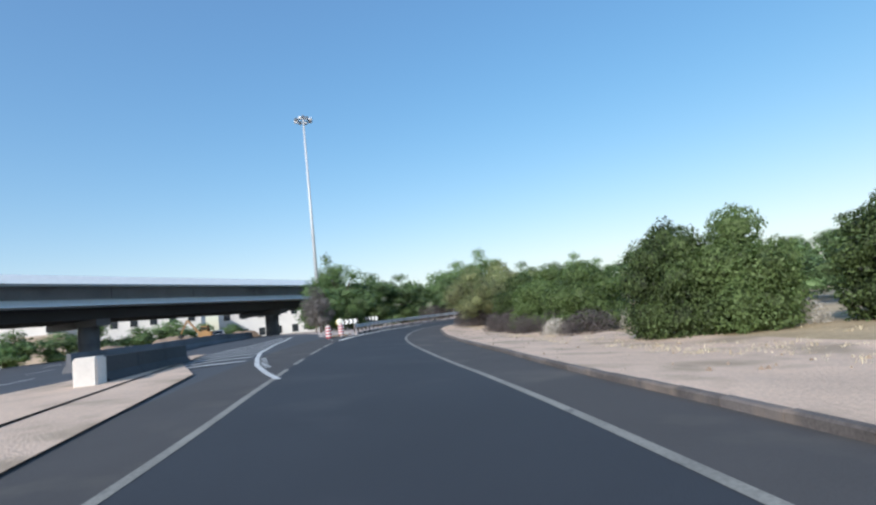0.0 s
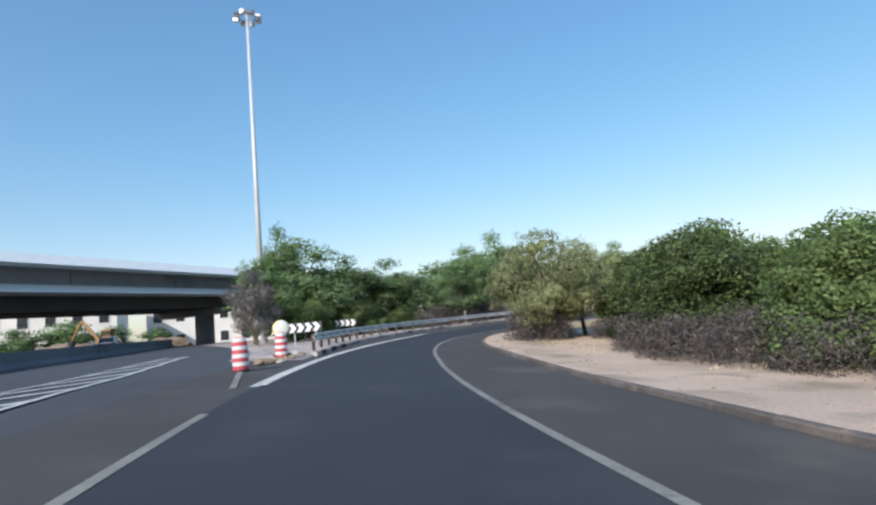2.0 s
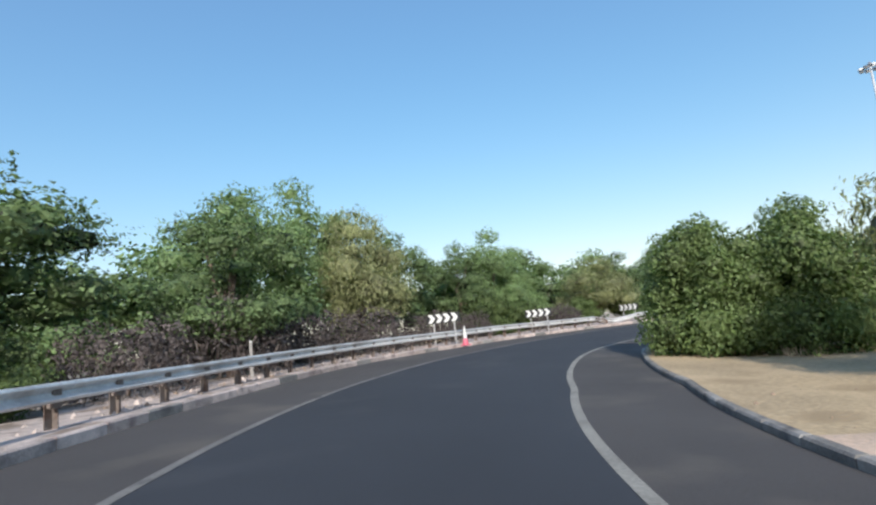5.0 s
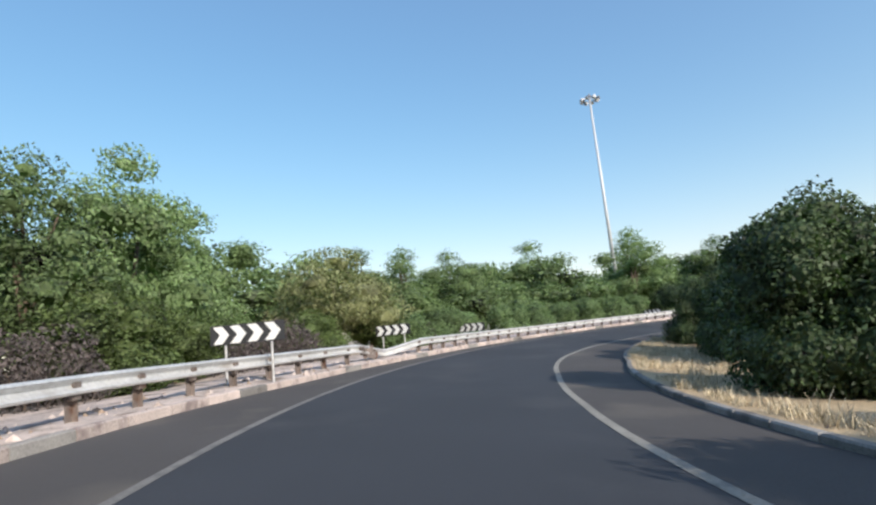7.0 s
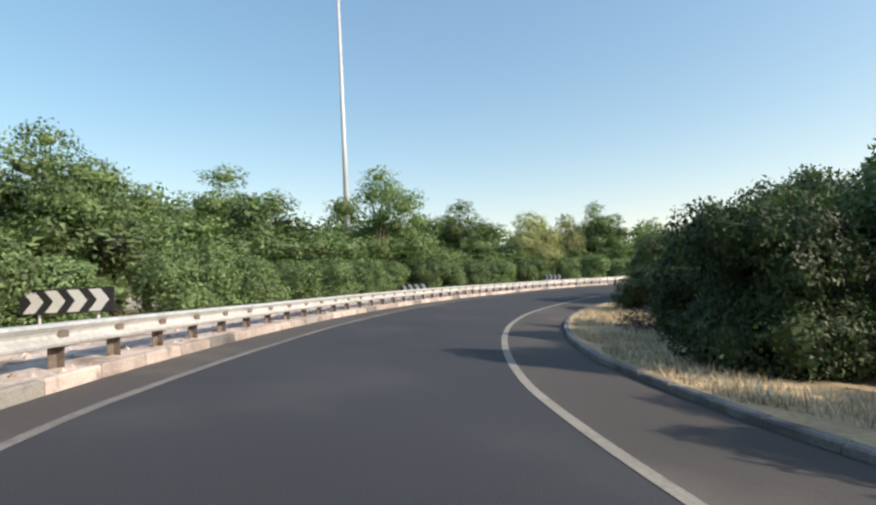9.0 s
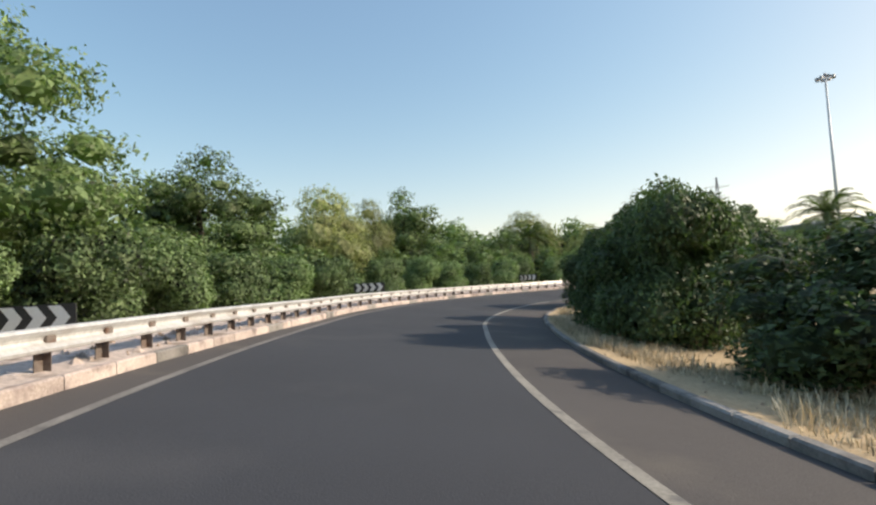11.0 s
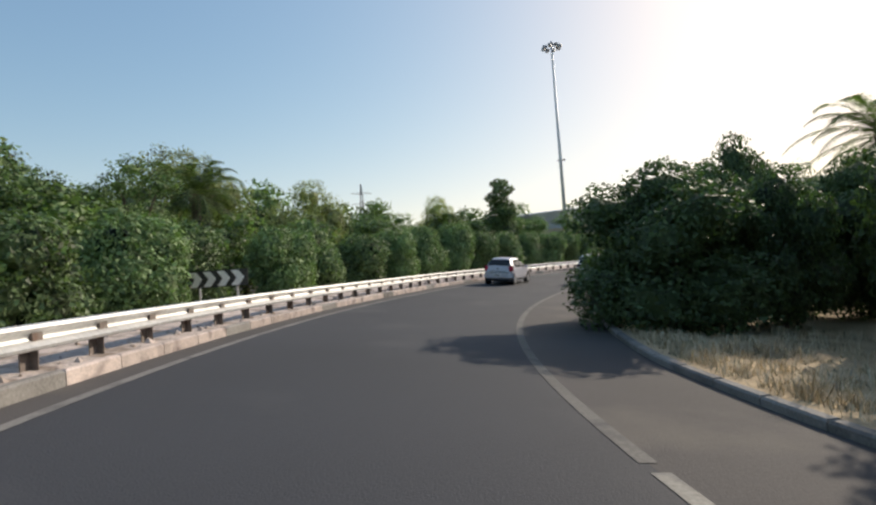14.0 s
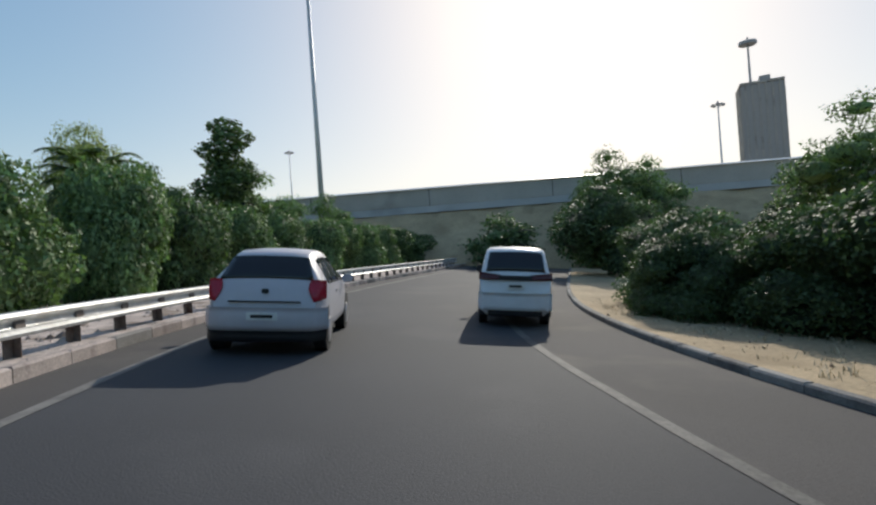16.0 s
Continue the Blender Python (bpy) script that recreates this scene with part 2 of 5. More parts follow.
def box(bm, c, size, bevel=0.0, turn=0.0):
    r = bmesh.ops.create_cube(bm, size=1, matrix=Matrix.Translation(c) @ Matrix.Rotation(radians(turn), 4, "Z") @ Matrix.Diagonal((*size, 1)))
    if bevel:
        edges = {e for v in r["verts"] for e in v.link_edges}
        bmesh.ops.bevel(bm, geom=list(edges), offset=bevel, segments=2, affect="EDGES")
    return bm


def boxed(c, size, bevel=0.0, turn=0.0):
    return box(bmesh.new(), c, size, bevel, turn)


def tube(bm, a, b, r1, r2, sides=10):
    a, b = Vector(a), Vector(b)
    d = b - a
    m = Matrix.Translation((a + b) / 2) @ d.to_track_quat("Z", "Y").to_matrix().to_4x4()
    bmesh.ops.create_cone(bm, cap_ends=True, segments=sides, radius1=r1, radius2=r2, depth=d.length, matrix=m)
    return bm


# ---- the line of the slip road: its heading every 5 m from station 0 ----
HEADINGS = [-7.7, -7.2, -5.2, -6.7, -7.8, -8.7, -9.8, -11.8, -14.5, -18.4, -23.3, -29.1, -35.7, -43.2, -51.8, -60.2, -65.4, -73.4, -80.7, -88.4, -95.2, -104.1, -111.3, -117.0, -122.7, -128.4, -133.7, -138.8, -141.5, -145.5, -155.6, -161.3, -168.0, -174.8, -181.7, -188.9, -194.6, -198.8, -205.1, -211.5, -217.8, -221.5, -222.5, -222.5, -222.5, -222.5, -222.5, -222.5, -222.5, -222.5]
STEP = 0.5
START = (-7.19, -9.12)


def heading(s):
    q = min(max(s / 5, 0), len(HEADINGS) - 1.001)
    i = int(q)
    return radians(HEADINGS[i] + (HEADINGS[i + 1] - HEADINGS[i]) * (q - i))


LINE = [Vector(START)]
for k in range(int(245 / STEP)):
    h = heading((k + 0.5) * STEP)
    LINE.append(LINE[-1] + STEP * Vector((-math.sin(h), math.cos(h))))


def at(s, lat=0.0):
    """The place at station s, lat metres to the right of the line."""
    h = heading(s)
    if s < 0:
        p = LINE[0] + s * Vector((-math.sin(h), math.cos(h)))
    else:
        q = min(s / STEP, len(LINE) - 1.001)
        i = int(q)
        p = LINE[i].lerp(LINE[i + 1], q - i)
    return Vector((p.x + math.cos(h) * lat, p.y + math.sin(h) * lat))


def table(*pairs):
    xs, ys = [p[0] for p in pairs], [p[1] for p in pairs]
    return lambda s: float(np.interp(s, xs, ys))


LEFT_LINE = table((0, -2.5), (15, -2.3), (25, -2.35), (38, -2.5), (55, -2.35), (73, -2.75), (80, -2.75), (88, -2.5), (97, -2.65), (105, -2.7), (110, -2.95), (116, -2.8), (143, -2.8), (155, -3.1), (165, -3.0), (176, -2.8), (187, -2.65))
RIGHT_LINE = table((0, 2.35), (12, 2.6), (20, 2.5), (32, 2.2), (44, 1.95), (50, 1.6), (55, 1.33), (59, 1.3), (65, 2.0), (72, 2.75), (86, 2.7), (93, 2.85), (99, 2.7), (106, 2.15), (112, 1.9), (118, 2.0), (143, 2.25), (155, 2.0), (160, 1.95), (176, 2.45), (187, 2.85))
KERB = table((0, 3.95), (9, 4.15), (18, 4.75), (33, 5.0), (42, 4.75), (46, 4.5), (50, 3.95), (54, 3.55), (59, 3.35), (65, 4.0), (72, 4.9), (80, 4.85), (87, 4.65), (94, 4.6), (103, 4.7), (110, 4.0), (115, 3.65), (119, 3.7), (125, 3.85), (146, 4.5), (153, 4.15), (168, 4.1), (176, 4.6), (186, 5.05), (201, 5.1))
RAIL = table((46, -3.7), (53, -4.2), (60, -5.0), (67, -5.6), (78, -6.3), (82, -6.2), (87, -5.7), (92, -5.5), (97, -5.0), (105, -4.5), (112, -4.6), (125, -4.5), (144, -4.1), (151, -4.4), (160, -4.35), (170, -4.25), (180, -4.15), (190, -4.3))
BANK = table((0, 1.4), (19, 3.1), (37, 4.4), (55, 3.8), (72, 2.8), (88, 3.6), (105, 4.8), (121, 5.2), (137, 6.0), (154, 5.6), (171, 5.3))
SPOTS = np.array([tuple(p) for p in LINE])


def surf(s, lat):
    """The height of the banked roadway and of the ground beside it."""
    return -math.tan(radians(BANK(s))) * max(-6.0, min(9.0, lat))


def level(x, y):
    """The height of the ground at a place near the slip road."""
    d = (SPOTS[:, 0] - x) ** 2 + (SPOTS[:, 1] - y) ** 2
    i = int(d.argmin())
    h = heading(i * STEP)
    lat = (x - SPOTS[i, 0]) * math.cos(h) + (y - SPOTS[i, 1]) * math.sin(h)
    return surf(i * STEP, lat) - (1.4 * min(1.0, (-lat - 12) / 48) ** 2 if lat < -12 else 0)


def left_kerb(s):
    return RAIL(s) + 0.75


def strip(name, lo, hi, s0, s1, z, material, label, category, step=1.0, cross=1, z_of=None):
    verts, faces = [], []
    n = max(2, int((s1 - s0) / step) + 1)
    for i in range(n):
        s = s0 + (s1 - s0) * i / (n - 1)
        for j in range(cross + 1):
            q = j / cross
            p = at(s, lo(s) * (1 - q) + hi(s) * q)
            verts.append((p.x, p.y, (z_of(s, q) if z_of else z) + surf(s, lo(s) * (1 - q) + hi(s) * q)))
    w = cross + 1
    for i in range(n - 1):
        for j in range(cross):
            faces.append((i * w + j, i * w + j + 1, (i + 1) * w + j + 1, (i + 1) * w + j))
    ob = piece(name, mesh_from(name, verts, faces, material, True))
    return tagged(ob, label, category, kind="structure")


# ---- ground, road and verges ----
ground = piece("ground", mesh_from("ground", [(-2500, -2500, -0.95), (2500, -2500, -0.95), (2500, 2500, -0.95), (-2500, 2500, -0.95)], [(0, 1, 2, 3)], "ground"))
tagged(ground, "flat dry desert ground round the interchange", "ground", kind="structure")

highway_edge = table((-80, -3.0), (30, -4.0), (45, -5.2), (60, -7.2), (90, -12), (150, -28), (220, -56))


def road_level(x, y):
    """The main road: it follows the bank of the slip road and lies level beyond the gore."""
    q = max(0.0, min(1.0, (y - 34) / 14))
    return level(x, min(y, 34)) * (1 - q) + 0.62 * q


hv, hf = [], []
steps = (-38, -20, -12, -8, -6, -4, -2, 0)
for i in range(81):
    y = -80 + 2.5 * i if i < 60 else 70 + 7.5 * (i - 60)
    for dx in steps:
        x = highway_edge(y) + dx * (1.0 if y < 55 else max(0.42, 1 - 0.03 * (y - 55)))
        hv.append((x, y, road_level(x, y) - 0.012))
    if i:
        for j in range(len(steps) - 1):
            a = (i - 1) * len(steps) + j
            hf.append((a, a + 1, a + 1 + len(steps), a + len(steps)))
tagged(piece("road_main", mesh_from("road_main", hv, hf, "highway")), "wide grey asphalt main road beside the slip road", "road", kind="structure")

strip("road", LEFT_LINE, RIGHT_LINE, -70, 243, 0.0, "asphalt", "dark asphalt lane of the curving slip road", "road", cross=2)
strip("road_shoulder", lambda s: RIGHT_LINE(s), lambda s: KERB(s), -70, 243, 0.0, "shoulder", "dusty asphalt shoulder between line and kerb", "road")
strip("road_shoulder", lambda s: left_kerb(s) if s > 46 else -4.2 - 0.4 * max(0, min(1, s / 30)), lambda s: LEFT_LINE(s), -70, 243, 0.0, "shoulder",
      "dusty brown asphalt shoulder beside the guardrail", "road")


def bumps(s, q, base, amount, fall):
    p = noise.noise((s * 0.35, q * 7.0, 0.3)) + 0.5 * noise.noise((s * 1.3, q * 23.0, 4.1))
    return base + amount * p * min(1, q * 6) - fall * q * q


strip("pavement", lambda s: KERB(s) + 0.14, lambda s: KERB(s) + 6.5, -70, 66, 0, "sand", "bare pinkish sand verge behind the kerb", "verge", 0.8, 12,
      lambda s, q: bumps(s, q, 0.11, 0.05, 0.0))
strip("pavement", lambda s: KERB(s) + 0.14, lambda s: KERB(s) + 6.5, 66, 243, 0, "dry_soil", "dry grassy soil of the island inside the loop", "verge", 0.8, 12,
      lambda s, q: bumps(s, q, 0.11, 0.06, 0.0))
strip("ground_inner", lambda s: KERB(s) + 6.48, lambda s: KERB(s) + 21, -70, 240, 0, "dry_soil", "dry soil with old grass under the bushes", "ground", 1.5, 8,
      lambda s, q: bumps(s, 1, 0.1, 0.06, 0.14 * q * q))
strip("pavement", lambda s: left_kerb(s) - min(7.0, 0.3 + 0.55 * (s - 46.6)), lambda s: left_kerb(s) - 0.13, 46.6, 243, 0, "verge_dust", "dusty strip of earth under the guardrail", "verge", 0.8, 10,
      lambda s, q: bumps(s, 1 - q, 0.12 * min(1, max(0.08, (s - 46.6) / 6)), 0.05 * min(1, (s - 46.6) / 6), 0.1 * min(1, (s - 46.6) / 6)))

strip("ground_outer", lambda s: -62, lambda s: left_kerb(s) - 6.9, 50, 240, 0, "dry_soil", "dry soil with fallen leaves under the roadside trees", "ground", 2.0, 10,
      lambda s, q: 0.08 - 1.45 * (1 - q) ** 2)


def gore_lat(s):
    """How far left of the line the main road begins."""
    lat = left_kerb(s) - 0.2
    while lat > -45:
        p = at(s, lat)
        if p.x < highway_edge(p.y) - 0.6:
            break
        lat -= 0.2
    return lat


def gore_level(s, q):
    lat = gore_lat(s) * (1 - q) + (left_kerb(s) - 0.13) * q
    p = at(s, gore_lat(s))
    high = (road_level(p.x, p.y) - 0.03) * (1 - q) + 0.004 * q - surf(s, lat) * (1 - q)
    here = at(s, lat)
    flush = road_level(here.x, here.y) - 0.006 - surf(s, lat) if lat < -4.7 else 0.004
    w = max(0.0, min(1.0, (s - 45.0) / 4.0))
    return flush * (1 - w) + high * w


strip("ground_gore", gore_lat, lambda s: left_kerb(s) - 0.13, 45.0, 72, 0, "verge_dust", "dusty ground between the slip road and the main road", "ground", 1.0, 8, gore_level)

# markings
MARK_Z = 0.006


def marking(s0, s1, mid, width, material, label, name="road_marking"):
    return strip(name, lambda s: mid(s) - width / 2, lambda s: mid(s) + width / 2, s0, s1, MARK_Z, material, label, "road marking", 0.7)


marking(-70, 163, RIGHT_LINE, 0.15, "worn_paint", "worn yellowish-white edge line along the inner shoulder")
marking(163.2, 243, RIGHT_LINE, 0.15, "faint_paint", "nearly worn-off edge line along the inner shoulder")
marking(-70, 17.3, LEFT_LINE, 0.15, "worn_paint", "worn white line between the lanes")
marking(19.0, 21.6, LEFT_LINE, 0.15, "worn_paint", "worn white dash between the lanes")
marking(24.0, 28.6, LEFT_LINE, 0.15, "worn_paint", "worn white dash before the gore")
marking(29.6, 33.8, LEFT_LINE, 0.15, "worn_paint", "worn white dash before the gore")
marking(37.2, 64, LEFT_LINE, 0.2, "paint", "bright white line along the gore")
marking(64, 243, LEFT_LINE, 0.13, "dim_paint", "faded edge line along the guardrail side")
tv, tf = [], []
for k in range(60):
    s = 37.5 + 0.42 * k
    a, b, c, d = at(s, LEFT_LINE(s) + 0.1), at(s, LEFT_LINE(s) + 0.22), at(s + 0.2, LEFT_LINE(s) + 0.22), at(s + 0.2, LEFT_LINE(s) + 0.1)
    i = len(tv)
    tv += [(p.x, p.y, surf(s, LEFT_LINE(s)) + 0.016) for p in (a, b, c, d)] + [(p.x, p.y, surf(s, LEFT_LINE(s)) - 0.03) for p in (a, b, c, d)]
    tf += [(i, i + 1, i + 2, i + 3), (i + 1, i + 5, i + 6, i + 2), (i, i + 4, i + 5, i + 1), (i + 3, i + 2, i + 6, i + 7)]
tagged(piece("road_marking", mesh_from("rumble_marks", tv, tf, "paint")), "raised white rumble marks beside the gore line", "road marking", kind="stuff")


def flat_quad(name, pts, z, material, label, category="road marking"):
    """A flat patch laid z metres over the main road, cut into short lengths that follow its slope."""
    v, f = [], []
    (ax, ay), (bx, by), (cx, cy), (dx, dy) = pts
    for i in range(13):
        q = i / 12
        for x, y in ((ax + (dx - ax) * q, ay + (dy - ay) * q), (bx + (cx - bx) * q, by + (cy - by) * q)):
            v.append((x, y, road_level(x, y) + z))
        if i:
            f.append((2 * i - 2, 2 * i - 1, 2 * i + 1, 2 * i))
    return tagged(piece(name, mesh_from(name, v, f, material)), label, category, kind="structure")


for k in range(13):
    y = 13.5 + 2.4 * k
    inner = -9.15 + 0.065 * (y - 14)
    outer = inner - 4.4 + 0.24 * k
    back = 3.2 - 0.15 * k
    flat_quad("road_marking", [(inner, y + 0.5), (inner, y), (outer, y - back), (outer, y - back + 0.5)], 0.012, "paint", "white hatching stripe on the main road")
EDGE = [(-7.5, 43.0), (-8.2, 31.0), (-8.9, 18.7), (-8.78, 14.5), (-8.55, 10.8), (-8.1, 7.6), (-7.7, 5.4)]
for (x0, y0), (x1, y1) in zip(EDGE, EDGE[1:]):
    flat_quad("road_marking", [(x1 - 0.09, y1), (x1 + 0.09, y1), (x0 + 0.09, y0 + 0.02), (x0 - 0.09, y0 + 0.02)], 0.016, "paint", "white edge line of the hatched area")
for k in range(9):
    y = 9.6 + 0.62 * k
    x = float(np.interp(y, [5.4, 7.6, 10.8, 14.5, 18.7], [-7.7, -8.1, -8.55, -8.78, -8.9]))
    flat_quad("road_marking", [(x + 0.12, y), (x + 0.36, y), (x + 0.36, y + 0.3), (x + 0.12, y + 0.3)], 0.018, "paint", "short white rumble mark beside the edge line")
flat_quad("road_marking", [(-14.0, 9.0), (-13.85, 9.0), (-8.3, 44.0), (-8.45, 44.0)], 0.016, "paint", "white line on the far side of the hatching")
for x0 in (-19.0, -22.7, -26.4):
    for k in range(12):
        y = -20 + 12 * k
        flat_quad("road_marking", [(x0, y), (x0 + 0.15, y), (x0 + 0.15, y + 4), (x0, y + 4)], 0.016, "paint", "white lane dash on the main road")
flat_quad("road_marking", [(-4.85, 28.0), (-4.7, 28.0), (-4.65, 43.0), (-4.8, 43.0)], 0.016, "worn_paint", "worn edge line of the straight-on lane")

# ---- island, barrier and works beside the main road ----
flat_quad("pavement", [(-30, -60), (-12.2, -60), (-11.9, 22.5), (-12.6, 23.5)], 0.08, "sand", "low sandy traffic island beside the barrier", "island")
flat_quad("pavement", [(-12.2, -60), (-10.4, -60), (-10.3, 9), (-11.9, 16)], 0.04, "sand", "gritty strip beside the barrier", "island")


def barrier():
    ob = empty("concrete_barrier", "long concrete barrier, coloured dark for its shaded side, with a white-painted end block", "barrier", m=pose(0, 0, road_level(-12.4, 12)))
    profile = [(-0.3, -0.2), (-0.3, 0.1), (-0.12, 0.35), (-0.09, 0.82), (0.09, 0.82), (0.12, 0.35), (0.3, 0.1), (0.3, -0.2)]
    for k in range(3):
        y0, y1 = 9.2 + 2.7 * k, 9.2 + 2.7 * k + 2.66
        x0, x1 = -12.95 + 0.11 * (y0 - 9), -12.95 + 0.11 * (y1 - 9)
        v = [(x0 + a, y0, z) for a, z in profile] + [(x1 + a, y1, z) for a, z in profile]
        n = len(profile)
        f = [(i, (i + 1) % n, n + (i + 1) % n, n + i) for i in range(n)] + [tuple(range(n))[::-1], tuple(range(n, 2 * n))]
        # the dark colour holds the shade of the barrier's near side
        piece("barrier_segment", mesh_from("barrier_segment", v, f, "shade_concrete"), ob)
    part("end_block", boxed((-13.0, 8.75, 0.43), (0.62, 0.85, 0.86), 0.05), "white_wall", ob, "white-painted concrete end block")
    return ob


barrier()


def median_barrier():
    """The dark barrier between the hatched area and the far carriageway."""
    ob = empty("median_barrier", "long dark concrete barrier along the far side of the main road", "barrier")
    profile = [(-0.3, -0.3), (-0.3, 0.12), (-0.12, 0.4), (-0.09, 0.95), (0.09, 0.95), (0.12, 0.4), (0.3, 0.12), (0.3, -0.3)]
    n = len(profile)
    f = [(i, (i + 1) % n, n + (i + 1) % n, n + i) for i in range(n)] + [tuple(range(n))[::-1], tuple(range(n, 2 * n))]
    edge = table((20, -18.4), (42, -16.6), (58, -14.9), (86, -14.2))
    for k in range(16):
        y0, y1 = 22 + 4.0 * k, 22 + 4.0 * k + 3.95
        v = [(edge(y) + a, y, road_level(edge(y), y) + z) for y in (y0, y1) for a, z in profile]
        piece("barrier_segment", mesh_from("barrier_segment", v, f, "concrete_dark"), ob)
    return ob


median_barrier()


def drum(x, y, lean=0.0):
    ob = empty("traffic_drum", "red and white striped plastic traffic drum", "traffic drum", "drums at the gore", m=pose(x, y, road_level(x, y), lean, 0, 20))
    part("base", tube(bmesh.new(), (0, 0, 0), (0, 0, 0.05), 0.245, 0.235, 24), "rubber", ob, "black rubber base ring")
    radius = table((0.05, 0.215), (0.3, 0.228), (0.7, 0.22), (0.86, 0.2), (0.97, 0.165))
    for k in range(8):
        z = 0.05 + 0.115 * k
        bm = bmesh.new()
        for j in range(3):
            z0, z1 = z + 0.115 * j / 3, z + 0.115 * (j + 1) / 3
            tube(bm, (0, 0, z0), (0, 0, z1), radius(z0), radius(z1), 28)
        part("stripe", bm, "faded_red" if k % 2 == 0 else "white", ob, "red band" if k % 2 == 0 else "white reflective band", True)
    part("cap", tube(bmesh.new(), (0, 0, 0.965), (0, 0, 0.995), 0.165, 0.12, 24), "faded_red", ob)
    return ob


drum(-4.75, 32.4)
drum(-3.45, 36.9, 2)


def round_sign(x, y, turn):
    ob = empty("warning_lamp", "round pale yellow works warning lamp on a dark stand", "warning lamp", m=pose(x, y, road_level(x, y), 0, 0, turn))
    bm = bmesh.new()
    bmesh.ops.create_cone(bm, cap_ends=True, segments=32, radius1=0.33, radius2=0.28, depth=0.1, matrix=Matrix.Translation((0, 0.03, 1.12)) @ Matrix.Rotation(radians(90), 4, "X"))
    part("housing", bm, "yellow", ob, "yellow housing")
    bm = bmesh.new()
    bmesh.ops.create_uvsphere(bm, u_segments=24, v_segments=12, radius=0.31, matrix=Matrix.Translation((0.0, -0.03, 1.12)) @ Matrix.Diagonal((1, 0.22, 1, 1)))
    part("lens", bm, "lamp_face", ob, "pale domed lens", True)
    for dx in (-0.22, 0.22):
        part("leg", tube(bmesh.new(), (dx, 0.05, 0), (dx * 0.6, 0.03, 0.8), 0.025, 0.025, 8), "trim", ob)
    part("foot", boxed((0, 0.05, 0.04), (0.7, 0.4, 0.08), 0.02), "trim", ob)
    return ob


round_sign(-3.36, 38.25, 10)
rng = random.Random(4)
for k in range(12):
    s = 42.5 + rng.uniform(0, 6)
    p = at(s, -3.3 - rng.uniform(0.0, 1.6))
    d = rng.uniform(0.07, 0.2)
    bm = bmesh.new()
    bmesh.ops.create_icosphere(bm, subdivisions=2, radius=d, matrix=Matrix.Translation((p.x, p.y, level(p.x, p.y) + d * 0.45)) @ Matrix.Rotation(rng.uniform(0, 6), 4, "Z") @ Matrix.Diagonal((1.3, 0.9, 0.6, 1)))
    for v in bm.verts:
        v.co += 0.3 * d * noise.noise_vector(v.co * 4)
        v.co.z = max(v.co.z, level(p.x, p.y))
    ob = part("rubble_stone", bm, "rubble" if k % 3 else "concrete")
    tagged(ob, "rough lump of broken concrete and earth at the gore", "rubble", "rubble at the gore")


# ---- guardrail, kerbs ----
def sag(s):
    """How far the beam hangs where a car has struck it."""
    return max(0.0, 1 - abs(s - 103.7) / 2.2)


RAIL_H = table((60, 0.83), (92, 0.85), (108, 0.72), (118, 0.64), (190, 0.64))
RAIL_IN = table((95, 0), (112, 0.32))


def rail_top(s):
    return RAIL_H(s) - 0.32 * sag(s) - (0.45 * max(0, (49.5 - s) / 3) if s < 49.5 else 0)


